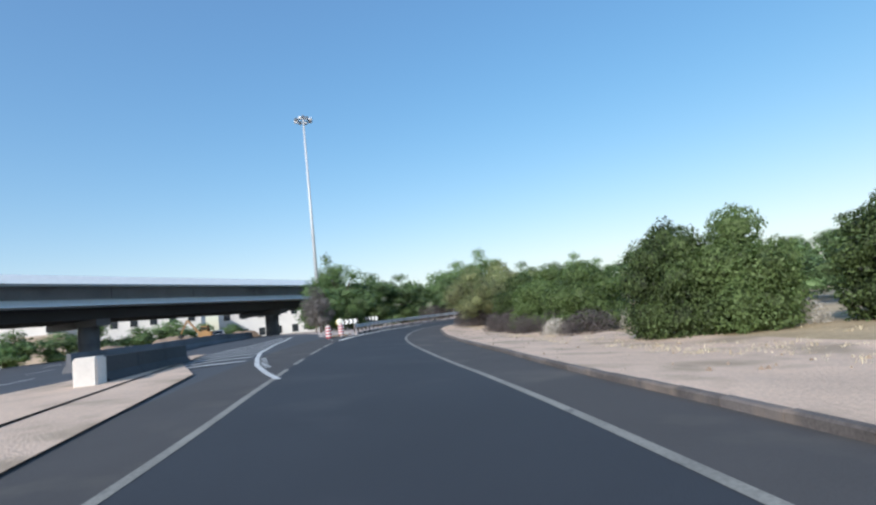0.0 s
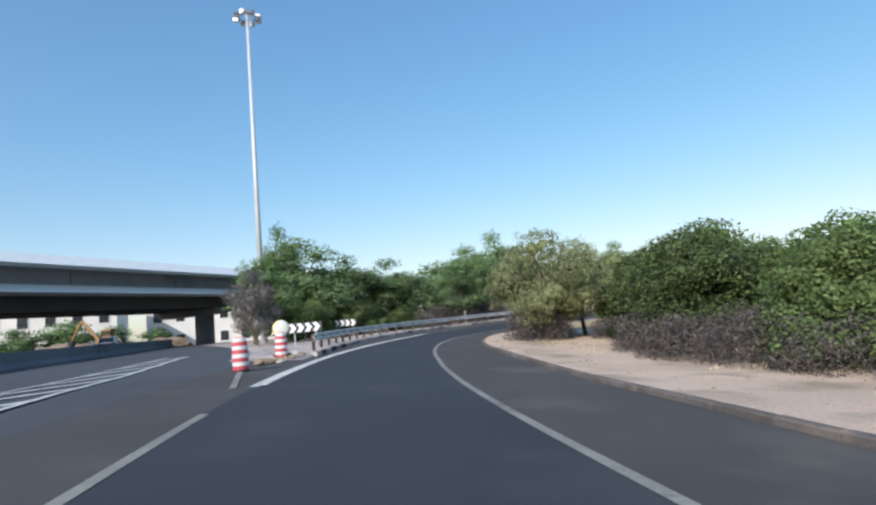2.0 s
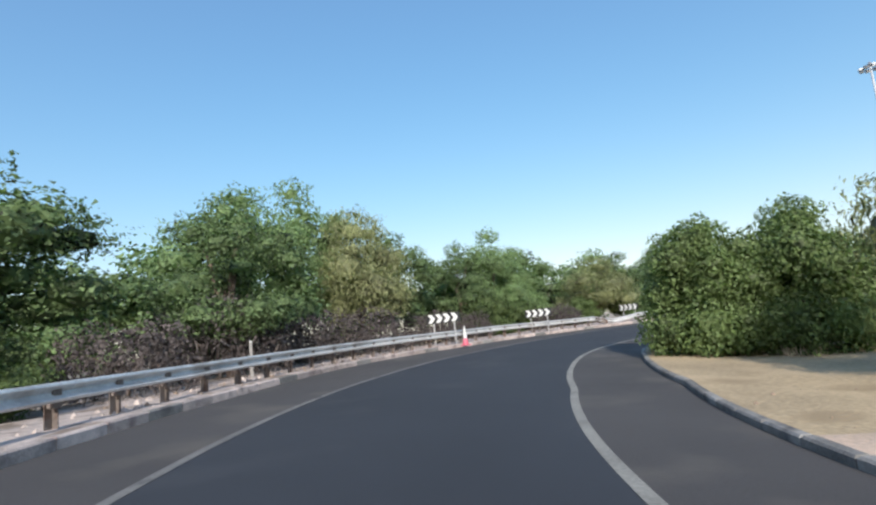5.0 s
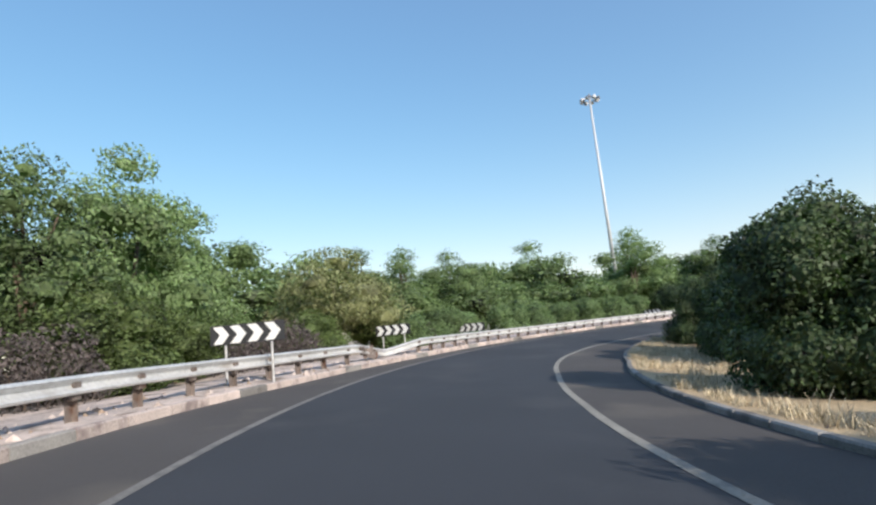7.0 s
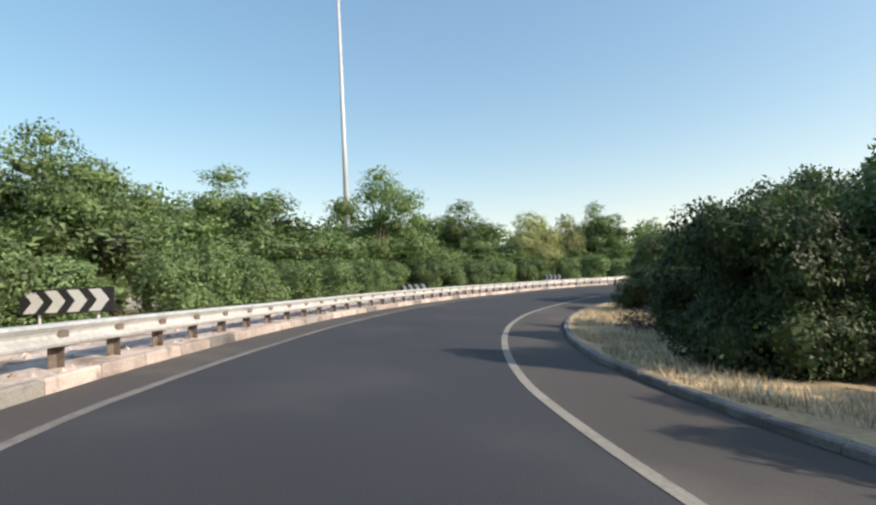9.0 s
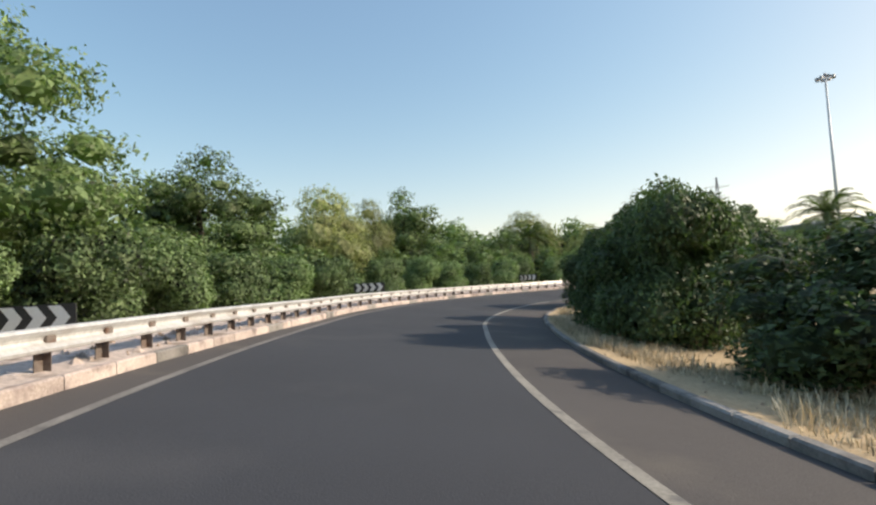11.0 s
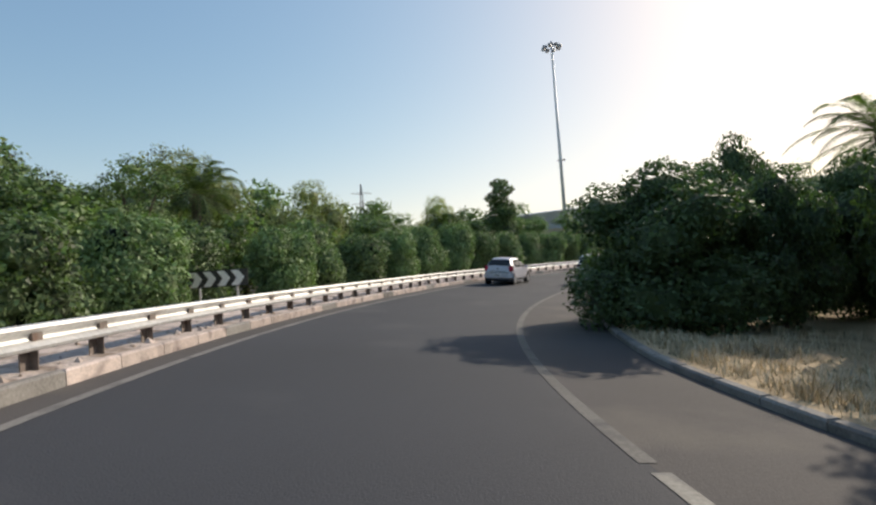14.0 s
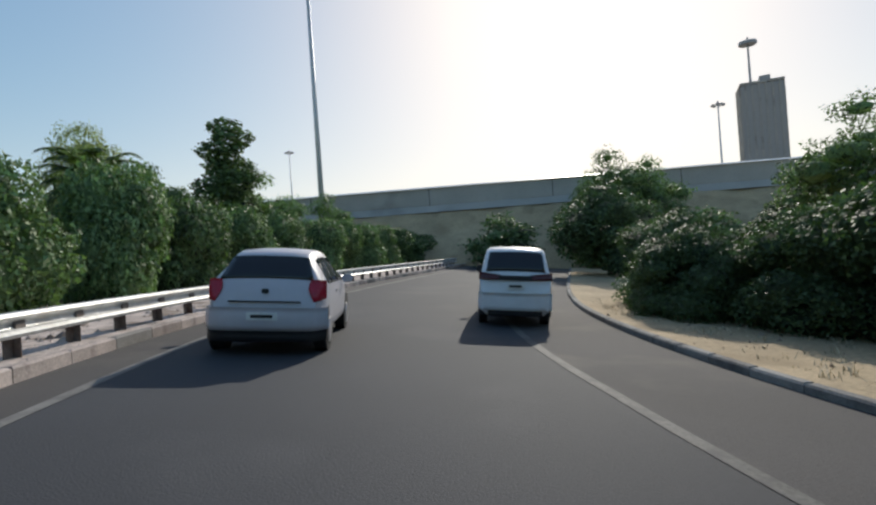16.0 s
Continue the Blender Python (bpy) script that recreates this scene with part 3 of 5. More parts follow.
def guardrail():
    ob = empty("guardrail", "long galvanised steel guardrail with a dented stretch", "guardrail")
    profile = [(-0.02, 0.0), (0.03, 0.015), (0.045, 0.05), (0.0, 0.09), (-0.05, 0.12), (-0.07, 0.155), (-0.05, 0.19), (0.0, 0.22), (0.045, 0.26), (0.03, 0.295), (-0.02, 0.31)]
    thick = [(a - 0.012, z) for a, z in reversed(profile)]
    ring = profile + thick
    n = len(ring)
    spans = [(49.4 + 3.9 * k, 49.4 + 3.9 * (k + 1)) for k in range(45)]
    for a, b in spans:
        v, f = [], []
        m = 8
        for i in range(m + 1):
            s = a + (b - a + 0.12) * i / m
            back = -0.35 * sag(s)
            for lat, z in ring:
                p = at(s, RAIL(s) + RAIL_IN(s) + 0.14 + lat + back + (0.008 if i == m else 0))
                v.append((p.x, p.y, surf(s, RAIL(s)) + rail_top(s) - 0.31 + z))
        for i in range(m):
            for j in range(n):
                f.append((i * n + j, i * n + (j + 1) % n, (i + 1) * n + (j + 1) % n, (i + 1) * n + j))
        f += [tuple(range(n)), tuple(range(m * n, m * n + n))[::-1]]
        piece("rail_beam", mesh_from("rail_beam", v, f, "steel", False), ob)
    bm = bmesh.new()
    box(bm, (0, -0.05, 0.38), (0.17, 0.014, 0.76))
    box(bm, (-0.08, 0.0, 0.38), (0.014, 0.1, 0.76))
    box(bm, (0.0, 0.05, 0.56), (0.19, 0.12, 0.3), 0.01)
    me = bpy.data.meshes.new("post")
    bm.to_mesh(me)
    bm.free()
    me.materials.append(M["post_steel"])
    k = 0
    while True:
        s = 49.6 + 1.35 * k if k < 40 else 103.6 + 1.13 * (k - 40)
        k += 1
        if s > 225:
            break
        if 102.2 < s < 105.4:
            continue
        p, h = at(s, RAIL(s) + RAIL_IN(s)), heading(s)
        top = (RAIL_H(s) - 0.05) / 0.76
        piece("post", me, ob, "", Matrix.LocRotScale((p.x, p.y, surf(s, RAIL(s)) + 0.02), Euler((0, 0, h - math.pi / 2)), (1, 1, top)))
    g5 = random.Random(17)
    for k in range(4):
        p = at(101.7 + 0.25 * k, RAIL(101.7) + 0.2)
        z = surf(101.7, RAIL(101.7)) + 0.58 - 0.07 * k
        bm = boxed((0, 0, 0), (0.55, 0.03, 0.3), 0.008)
        bmesh.ops.subdivide_edges(bm, edges=list(bm.edges), cuts=2)
        for v in bm.verts:
            v.co += 0.12 * noise.noise_vector(v.co * 4 + Vector((k * 3.0, 0, 0)))
        torn = part("torn_plate", bm, "post_steel", ob, "torn and crumpled end of the rail")
        torn.matrix_basis = Matrix.LocRotScale((p.x, p.y, z), Euler((g5.uniform(-0.5, 0.5), g5.uniform(-0.6, 0.6), heading(101.7) + math.pi / 2 + g5.uniform(-0.5, 0.5))), (1, 1, 1))
    return ob


guardrail()


def stone_mesh(material):
    bm = bmesh.new()
    box(bm, (0, 0, 0), (0.985, 0.16, 0.34))
    top = [e for e in bm.edges if all(v.co.z > 0.1 for v in e.verts)]
    bmesh.ops.bevel(bm, geom=top, offset=0.025, segments=1, affect="EDGES")
    me = bpy.data.meshes.new("kerb_stone")
    bm.to_mesh(me)
    bm.free()
    me.materials.append(M[material])
    return me


# ---- chevron boards, marker post ----
def chevron_board(x, y, turn, top, count=4, width=2.0):
    ob = empty("chevron_sign", "black board with white arrow chevrons on two steel posts", "road sign", "chevron boards round the bend", m=pose(x, y, top - 1.66, 0, 0, turn))
    foot = level(x, y) - top + 1.66
    board = part("board", boxed((0, 0, 1.4), (width, 0.03, 0.52), 0.008), "black", ob)
    for k in range(count):
        x0 = -width / 2 + 0.08 + (width - 0.16) / count * k
        a = (width - 0.16) / count
        z0, z1, zm = 1.17, 1.63, 1.4
        tip = 0.5 * a
        pts = [(x0, z1), (x0 + 0.55 * a, z1), (x0 + 0.55 * a + tip * 0.8, zm), (x0 + 0.55 * a, z0), (x0, z0), (x0 + tip * 0.8, zm)]
        me = mesh_from("chevron", [(px, -0.0205, pz) for px, pz in pts] + [(px, -0.016, pz) for px, pz in pts],
                       [(0, 5, 2, 1), (5, 4, 3, 2)] + [(i, (i + 1) % 6, 6 + (i + 1) % 6, 6 + i) for i in range(6)], "white")
        piece("chevron", me, board, "white chevron")
    for dx in (-0.62 * width / 2, 0.62 * width / 2):
        part("post", tube(bmesh.new(), (dx, 0.05, foot), (dx, 0.05, 1.62), 0.032, 0.032, 10), "steel", ob, "grey steel post")
    return ob


chevron_board(-1.9, 45.3, -30, 1.68)
chevron_board(2.0, 56.8, -38, 1.75)
chevron_board(28.1, 68.95, -72, 2.2)
chevron_board(38.0, 69.4, -83, 2.05)
chevron_board(51.0, 68.9, -105, 1.88)
chevron_board(59.5, 65.9, -115, 1.62)
chevron_board(77.9, 50.8, -140, 1.35)
chevron_board(88.6, 32.0, -158, 1.6)
chevron_board(90.6, 10.2, -186, 1.75)

marker = empty("marker_cone", "tall white marker cone with a faded red base", "traffic cone", m=pose(28.1, 67.5, level(28.1, 67.5) - 0.02))
part("base", boxed((0, 0, 0.16), (0.42, 0.42, 0.06), 0.015), "pink_red", marker, "faded red square base")
part("lower_cone", tube(bmesh.new(), (0, 0, 0.18), (0, 0, 0.52), 0.17, 0.1, 20), "pink_red", marker, "faded red lower part")
part("upper_cone", tube(bmesh.new(), (0, 0, 0.52), (0, 0, 1.12), 0.1, 0.035, 20), "white", marker, "white upper part")

small_post = empty("marker_post", "slim grey marker post behind the guardrail", "post", m=pose(*at(76.0, -7.2), surf(76, -7.2) + 0.05))
part("shaft", boxed((0, 0, 0.6), (0.09, 0.05, 1.2), 0.01), "concrete", small_post)
part("cap", boxed((0, 0, 1.215), (0.1, 0.06, 0.03), 0.005), "white", small_post)


# ---- light masts ----
def mast(x, y, height, heads=8, label="tall pale high-mast light with a ring of floodlights"):
    ob = empty("high_mast_light", label, "light mast", "high masts", m=pose(x, y, level(x, y)))
    part("pole", tube(bmesh.new(), (0, 0, 0), (0, 0, height), 0.27, 0.12, 16), "pole", ob, smooth=True)
    part("base_plate", tube(bmesh.new(), (0, 0, -0.06), (0, 0, 0.12), 0.5, 0.5, 16), "concrete", ob)
    bm = bmesh.new()
    for k in range(24):
        a, b = 2 * math.pi * k / 24, 2 * math.pi * (k + 1) / 24
        tube(bm, (0.75 * math.cos(a), 0.75 * math.sin(a), height - 0.35), (0.75 * math.cos(b), 0.75 * math.sin(b), height - 0.35), 0.05, 0.05, 6)
    for k in range(4):
        a = math.pi / 2 * k
        tube(bm, (0, 0, height - 0.3), (0.75 * math.cos(a), 0.75 * math.sin(a), height - 0.35), 0.04, 0.04, 6)
    part("ring", bm, "lamp_metal", ob)
    part("cap", tube(bmesh.new(), (0, 0, height), (0, 0, height + 0.35), 0.28, 0.08, 12), "lamp_metal", ob)
    for k in range(heads):
        a = 2 * math.pi * (k + 0.5) / heads
        c = Vector((1.0 * math.cos(a), 1.0 * math.sin(a), height - 0.45))
        f = part("floodlight", boxed(c, (0.5, 0.42, 0.34), 0.05, math.degrees(a)), "lamp_metal", ob)
        part("lens", boxed(c + Vector((0, 0, -0.18)), (0.4, 0.34, 0.03), 0.0, math.degrees(a)), "lamp_glass", f)
    return ob


mast(-3.9, 62.4, 29.3)
mast(91.1, 51.5, 27.9)
mast(69.4, -40.0, 27.6)
mast(-13.4, -58.2, 26.5)
mast(47.9, -141.6, 33.4)


def pylon(x, y, height):
    ob = empty("power_pylon", "distant lattice steel power pylon", "pylon", m=pose(x, y, -0.95, 0, 0, 25))
    bm = bmesh.new()
    levels = [(0, 4.5), (0.35, 2.6), (0.62, 1.4), (0.8, 0.9), (1.0, 0.25)]
    corners = [[Vector((sx * w, sy * w, q * height)) for sx, sy in ((-1, -1), (1, -1), (1, 1), (-1, 1))] for q, w in levels]
    for a, b in zip(corners, corners[1:]):
        for i in range(4):
            tube(bm, a[i], b[i], 0.22, 0.2, 5)
            tube(bm, a[i], b[(i + 1) % 4], 0.12, 0.12, 4)
            tube(bm, a[(i + 1) % 4], b[i], 0.12, 0.12, 4)
            tube(bm, b[i], b[(i + 1) % 4], 0.12, 0.12, 4)
    part("lattice_tower", bm, "lamp_metal", ob)
    for q in (0.66, 0.78, 0.9):
        bm = bmesh.new()
        for sx in (-1, 1):
            tube(bm, (0, 0, q * height + 0.6), (sx * 7.5, 0, q * height), 0.16, 0.1, 5)
            tube(bm, (0, 0, q * height - 0.8), (sx * 7.5, 0, q * height), 0.16, 0.1, 5)
        part("cross_arm", bm, "lamp_metal", ob)
    return ob


pylon(144, -330, 62)


# ---- flyovers ----
def flyover(name, a, b, top, label, piers, bands, width=11.0, side=1, face="concrete_dark", lean=1.8):
    """A straight deck whose near edge runs from a to b; bands: the depths of rail, parapet, deck edge and girder from the top down."""
    a, b = Vector(a), Vector(b)
    d = (b - a)
    length = d.length
    d.normalize()
    ob = empty(name, label, "bridge", m=pose(a.x, a.y, 0, 0, 0, math.degrees(math.atan2(d.y, d.x))))
    w = side * width
    z1, z2, z3, z4 = (top - sum(bands[:i + 1]) for i in range(4))

    def run(part_name, y0, y1, low, high, material, note=""):
        part(part_name, boxed((length / 2, (y0 + y1) / 2, (low + high) / 2), (length, abs(y1 - y0), high - low), 0.03), material, ob, note)
    def wedge(part_name, foot, lip, low, high, material, note):
        """A bevelled band whose outer face leans back from foot to lip."""
        y = [-side * foot, -side * lip, side * 0.3, side * 0.3]
        z = [low, high, high, low]
        v = [(x, y[i], z[i]) for x in (0.0, length) for i in range(4)]
        f = [(0, 1, 2, 3), (7, 6, 5, 4)] + [(i, i + 4, (i + 1) % 4 + 4, (i + 1) % 4) for i in range(4)]
        piece(part_name, mesh_from(part_name, v, f, material), ob, note)
    # bands made white and sloped to look like sunlit concrete
    wedge("coping", lean, -0.28, z1, top, "white", "pale coping along the deck, white and sloped to look sunlit")
    # a dark face material carries the parapet's shade in its colour
    run("parapet", 0, side * 0.3, z2, z1, face, "weathered grey parapet, with shade in the darker grey")
    run("parapet", w, w - side * 0.3, z2, z1, face)
    wedge("deck_edge", lean + 0.3, 0.05, z3, z2, "white" if lean > 1 else "concrete", "concrete deck edge, sloped to look sunlit")
    run("deck", side * 0.3, w, z3, z2, "concrete")
    # shade under the deck is put into the girders' dark colour
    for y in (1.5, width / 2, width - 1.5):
        run("girder", side * (y - 0.7), side * (y + 0.7), z4, z3, "shade_concrete", "girder coloured dark for its shade")
    n = int(length / 12)
    for k in range(1, n):
        part("joint", boxed((length * k / n, -side * 0.01, (z1 + z2) / 2), (0.06, 0.03, z1 - z2)), "trim", ob, "dark joint in the parapet")
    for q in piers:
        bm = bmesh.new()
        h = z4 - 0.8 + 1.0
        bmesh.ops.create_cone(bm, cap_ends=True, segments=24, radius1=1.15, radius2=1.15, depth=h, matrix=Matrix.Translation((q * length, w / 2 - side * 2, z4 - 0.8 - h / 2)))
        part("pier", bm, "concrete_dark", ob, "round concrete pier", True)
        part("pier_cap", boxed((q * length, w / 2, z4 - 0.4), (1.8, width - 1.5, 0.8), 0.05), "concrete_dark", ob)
    return ob


flyover("flyover_bridge", (-66, 15.5), (2, 102), 10.15, "grey concrete flyover crossing the main road", (0.2, 0.55, 0.85), (1.3, 1.5, 0.95, 1.35), side=1, lean=2.4)
flyover("flyover_bridge", (118, -81.9), (18, -15.4), 8.2, "long grey concrete flyover on an embankment", (0.15, 0.4, 0.65, 0.9), (0.2, 1.7, 0.7, 1.1), side=1, face="concrete", lean=0.25)


def embankment(a, b, high, slope, back):
    """An earth bank under the deck, its near slope towards the slip road."""
    a, b = Vector(a), Vector(b)
    d = (b - a).normalized()
    out = Vector((-d.y, d.x)) if (Vector((-d.y, d.x)).dot(-a) > 0) else Vector((d.y, -d.x))
    g3 = random.Random(9)
    v, f = [], []
    n, m = 60, 8
    for i in range(n + 1):
        for j in range(m + 1):
            q = j / m
            p = a.lerp(b, i / n) + out * (slope * (1 - q) + g3.uniform(-0.25, 0.25))
            v.append((p.x, p.y, -1.1 + (high + 1.1) * q + (g3.uniform(-0.2, 0.2) if j < m else 0)))
        p = a.lerp(b, i / n) - out * back
        v.append((p.x, p.y, high))
    w = m + 2
    for i in range(n):
        for j in range(w - 1):
            f.append((i * w + j, i * w + j + 1, (i + 1) * w + j + 1, (i + 1) * w + j))
    return tagged(piece("embankment", mesh_from("embankment", v, f, "dry_soil", True)), "dry grassy earth bank under the long flyover", "embankment", kind="structure")


embankment((118, -81.9), (18, -15.4), 5.9, 9.0, 10.0)

# ---- buildings ----
def block(x, y, w, d, h, turn, wall, rows, cols, label, name="building", parapet=0.5):
    ob = empty(name, label, "building", m=pose(x, y, -0.95, 0, 0, turn))
    part("wall", boxed((0, 0, h / 2), (w, d, h)), wall, ob)
    part("roof", boxed((0, 0, h + parapet / 2), (w + 0.3, d + 0.3, parapet), 0.05), wall, ob)
    for r in range(rows):
        for c in range(cols):
            cx = -w / 2 + w * (c + 0.5) / cols
            cz = h * (r + 0.55) / rows
            win = part("window", boxed((cx, -d / 2 - 0.02, cz), (w / cols * 0.45, 0.12, h / rows * 0.5)), wall, ob, "window surround")
            part("pane", boxed((cx, -d / 2 - 0.09, cz), (w / cols * 0.38, 0.03, h / rows * 0.43)), "window_dark", win)
    return ob


block(-66, 118, 26, 14, 10.5, 0, "white_wall", 3, 7, "low white plastered building with dark windows")
block(-38, 122, 22, 12, 9.5, 4, "white_wall", 2, 6, "low white building with dark windows behind the flyover")
block(-13, 138, 24, 12, 9.0, 0, "white_wall", 2, 6, "long low white building in the distance")
block(-95, 100, 22, 14, 8, -5, "beige_wall", 2, 5, "low beige building behind trees")
block(-52, 106, 8, 6, 5.6, 8, "beige_wall", 1, 2, "small beige outbuilding with dark windows")
block(112, -45, 12, 9, 9.5, 200, "beige_wall", 2, 4, "pale yellow building behind the palms")


def tower(x, y, turn):
    ob = empty("office_tower", "tall grey tower with vertical fins and a roof antenna", "tower", m=pose(x, y, -0.95, 0, 0, turn))
    part("wall", boxed((0, 0, 20), (9.4, 9.4, 40), 0.2), "grey_facade", ob)
    for side in range(4):
        for k in range(6):
            a = math.pi / 2 * side
            c = Matrix.Rotation(a, 4, "Z") @ Vector((-3.75 + 1.5 * k, -4.8, 21.0))
            part("fin", boxed(c, (0.45, 0.5, 38), 0.05, math.degrees(a)), "concrete", ob, "pale vertical fin")
    part("roof", boxed((0, 0, 40.3), (9.9, 9.9, 0.6), 0.1), "concrete", ob)
    part("plant_room", boxed((1.6, 1, 41.4), (2.4, 2.4, 1.8), 0.1), "grey_facade", ob)
    part("antenna", tube(bmesh.new(), (-3.6, -1.4, 40), (-3.6, -1.4, 54.6), 0.34, 0.2, 8), "lamp_metal", ob)
    part("antenna_platform", tube(bmesh.new(), (-3.6, -1.4, 52.6), (-3.6, -1.4, 53.4), 2.2, 2.2, 12), "lamp_metal", ob)
    for dx in (0.8, 2.6):
        part("mast", tube(bmesh.new(), (dx, -2, 40), (dx, -2, 43), 0.1, 0.06, 6), "lamp_metal", ob)
    return ob


tower(-58.6, -76.2, 38)


def excavator(x, y, turn):
    ob = empty("excavator", "orange excavator standing on rubble by the main road", "excavator", m=pose(x, y, road_level(x, y), 0, 0, turn))
    for sy in (-0.9, 0.9):
        part("track", boxed((0, sy, 0.42), (3.2, 0.5, 0.8), 0.18), "trim", ob)
    body = part("body", boxed((-0.2, 0, 1.35), (2.6, 2.1, 1.0), 0.12), "machine", ob)
    part("cab", boxed((0.5, -0.55, 2.3), (1.2, 0.9, 1.3), 0.1), "machine", ob)
    part("window", boxed((0.55, -0.55, 2.45), (1.25, 0.94, 0.7), 0.05), "car_glass", ob)
    part("boom", tube(bmesh.new(), (1.0, 0.3, 1.6), (3.2, 0.3, 4.2), 0.22, 0.16, 8), "machine", ob)
    part("stick", tube(bmesh.new(), (3.2, 0.3, 4.2), (4.5, 0.3, 1.9), 0.16, 0.12, 8), "machine", ob)
    part("bucket", boxed((4.5, 0.3, 1.5), (0.7, 0.8, 0.7), 0.15), "trim", ob)
    return ob


excavator(-22, 92, 160)
for x, y, w, h in ((-28, 96, 9, 1.8), (-17, 100, 7, 1.5), (-38, 92, 8, 1.4)):
    bm = bmesh.new()
    bmesh.ops.create_icosphere(bm, subdivisions=4, radius=1, matrix=Matrix.Translation((x, y, 0.4)) @ Matrix.Diagonal((w / 2, w / 3, h, 1)))
    for v in bm.verts:
        v.co += 0.35 * noise.noise_vector(v.co * 0.9) + 0.15 * noise.noise_vector(v.co * 3)
        v.co.z = max(v.co.z, 0.3)
    tagged(part("earth_mound", bm, "rubble"), "mound of brown earth and rubble by the main road", "earth mound", "earth mounds")


# ---- cars ----
def loft_body(name, top, half, low, belt, roof_half, material, parent):
    """A car body: rings of points along its length; y runs from the tail (0) forwards."""
    ys = np.linspace(0, top[-1][0], 49)
    tz = table(*top)
    hw = table(*half)
    rows = []
    for y in ys:
        t, w = tz(y), hw(y)
        b = min(belt, t - 0.06)
        r = w - (w - roof_half * w / max(p[1] for p in half)) * max(0.0, min(1.0, (t - belt) / 0.45))
        rows.append([(0, y, low), (w * 0.86, y, low), (w * 0.985, y, low + 0.1), (w, y, low + 0.3 * (b - low)), (w, y, low + 0.62 * (b - low)), (w * 0.985, y, b),
                     (w - (w - r) * 0.55, y, b + (t - b) * 0.5), (r * 0.985, y, t - 0.06 * min(1, (t - b) / 0.2)), (r * 0.88, y, t - 0.015), (r * 0.5, y, t + 0.004), (0, y, t + 0.012)])
    v, f = [], []
    n = len(rows[0])
    for row in rows:
        v += [(x, y, z) for x, y, z in row] + [(-x, y, z) for x, y, z in row]
    m = 2 * n
    for i in range(len(rows) - 1):
        for j in range(n - 1):
            a, b = i * m + j, (i + 1) * m + j
            f += [(a, a + 1, b + 1, b), (a + n, b + n, b + n + 1, a + n + 1)]
    for j in range(n - 1):
        f.append((j, j + n, j + n + 1, j + 1))
        e = (len(rows) - 1) * m + j
        f.append((e, e + 1, e + n + 1, e + n))
    ob = piece(name, mesh_from(name, v, f, material, True), parent)

    def side(y, q):
        """A point of the right side, q from the belt (0) to the roof (1)."""
        t, w = tz(y), hw(y)
        b = min(belt, t - 0.06)
        r = w - (w - roof_half * w / max(p[1] for p in half)) * max(0.0, min(1.0, (t - belt) / 0.45))
        x = np.interp(q, (0, 0.5, 1), (w * 0.985, w - (w - r) * 0.55, r * 0.985))
        z = np.interp(q, (0, 0.5, 1), (b, b + (t - b) * 0.5, t - 0.06))
        return Vector((x, y, z))
    return ob, side, tz, hw


def wheel(x, y, parent, radius=0.31, width=0.2):
    sgn = 1 if x > 0 else -1
    tyre = part("wheel", tube(bmesh.new(), (x - sgn * width, y, radius), (x, y, radius), radius, radius, 28), "rubber", parent, "black tyre")
    rim = part("rim", tube(bmesh.new(), (x - sgn * 0.02, y, radius), (x + sgn * 0.012, y, radius), radius * 0.66, radius * 0.62, 24), "alloy", tyre, "silver wheel rim")
    return rim


def curved_panel(name, fn, us, vs, material, parent, label="", lift=0.008):
    """A thin panel that lies on a surface fn(u, v)."""
    grid = [[Vector(fn(u, v)) for v in vs] for u in us]
    verts, faces = [], []
    for i, row in enumerate(grid):
        for j, p in enumerate(row):
            du = grid[min(i + 1, len(us) - 1)][j] - grid[max(i - 1, 0)][j]
            dv = row[min(j + 1, len(vs) - 1)] - row[max(j - 1, 0)]
            nrm = du.cross(dv)
            nrm.normalize()
            verts.append(p + nrm * lift)
            verts.append(p - nrm * 0.004)
    c = len(vs)
    for i in range(len(us) - 1):
        for j in range(c - 1):
            a, b = (i * c + j) * 2, ((i + 1) * c + j) * 2
            faces += [(a, b, b + 2, a + 2), (a + 1, a + 3, b + 3, b + 1)]
    for i in range(len(us) - 1):
        for j in (0, c - 1):
            a, b = (i * c + j) * 2, ((i + 1) * c + j) * 2
            faces.append((a, a + 1, b + 1, b))
    for j in range(c - 1):
        for i in (0, len(us) - 1):
            a = (i * c + j) * 2
            faces.append((a, a + 2, a + 3, a + 1))
    return piece(name, mesh_from(name, verts, faces, material, True), parent, label)


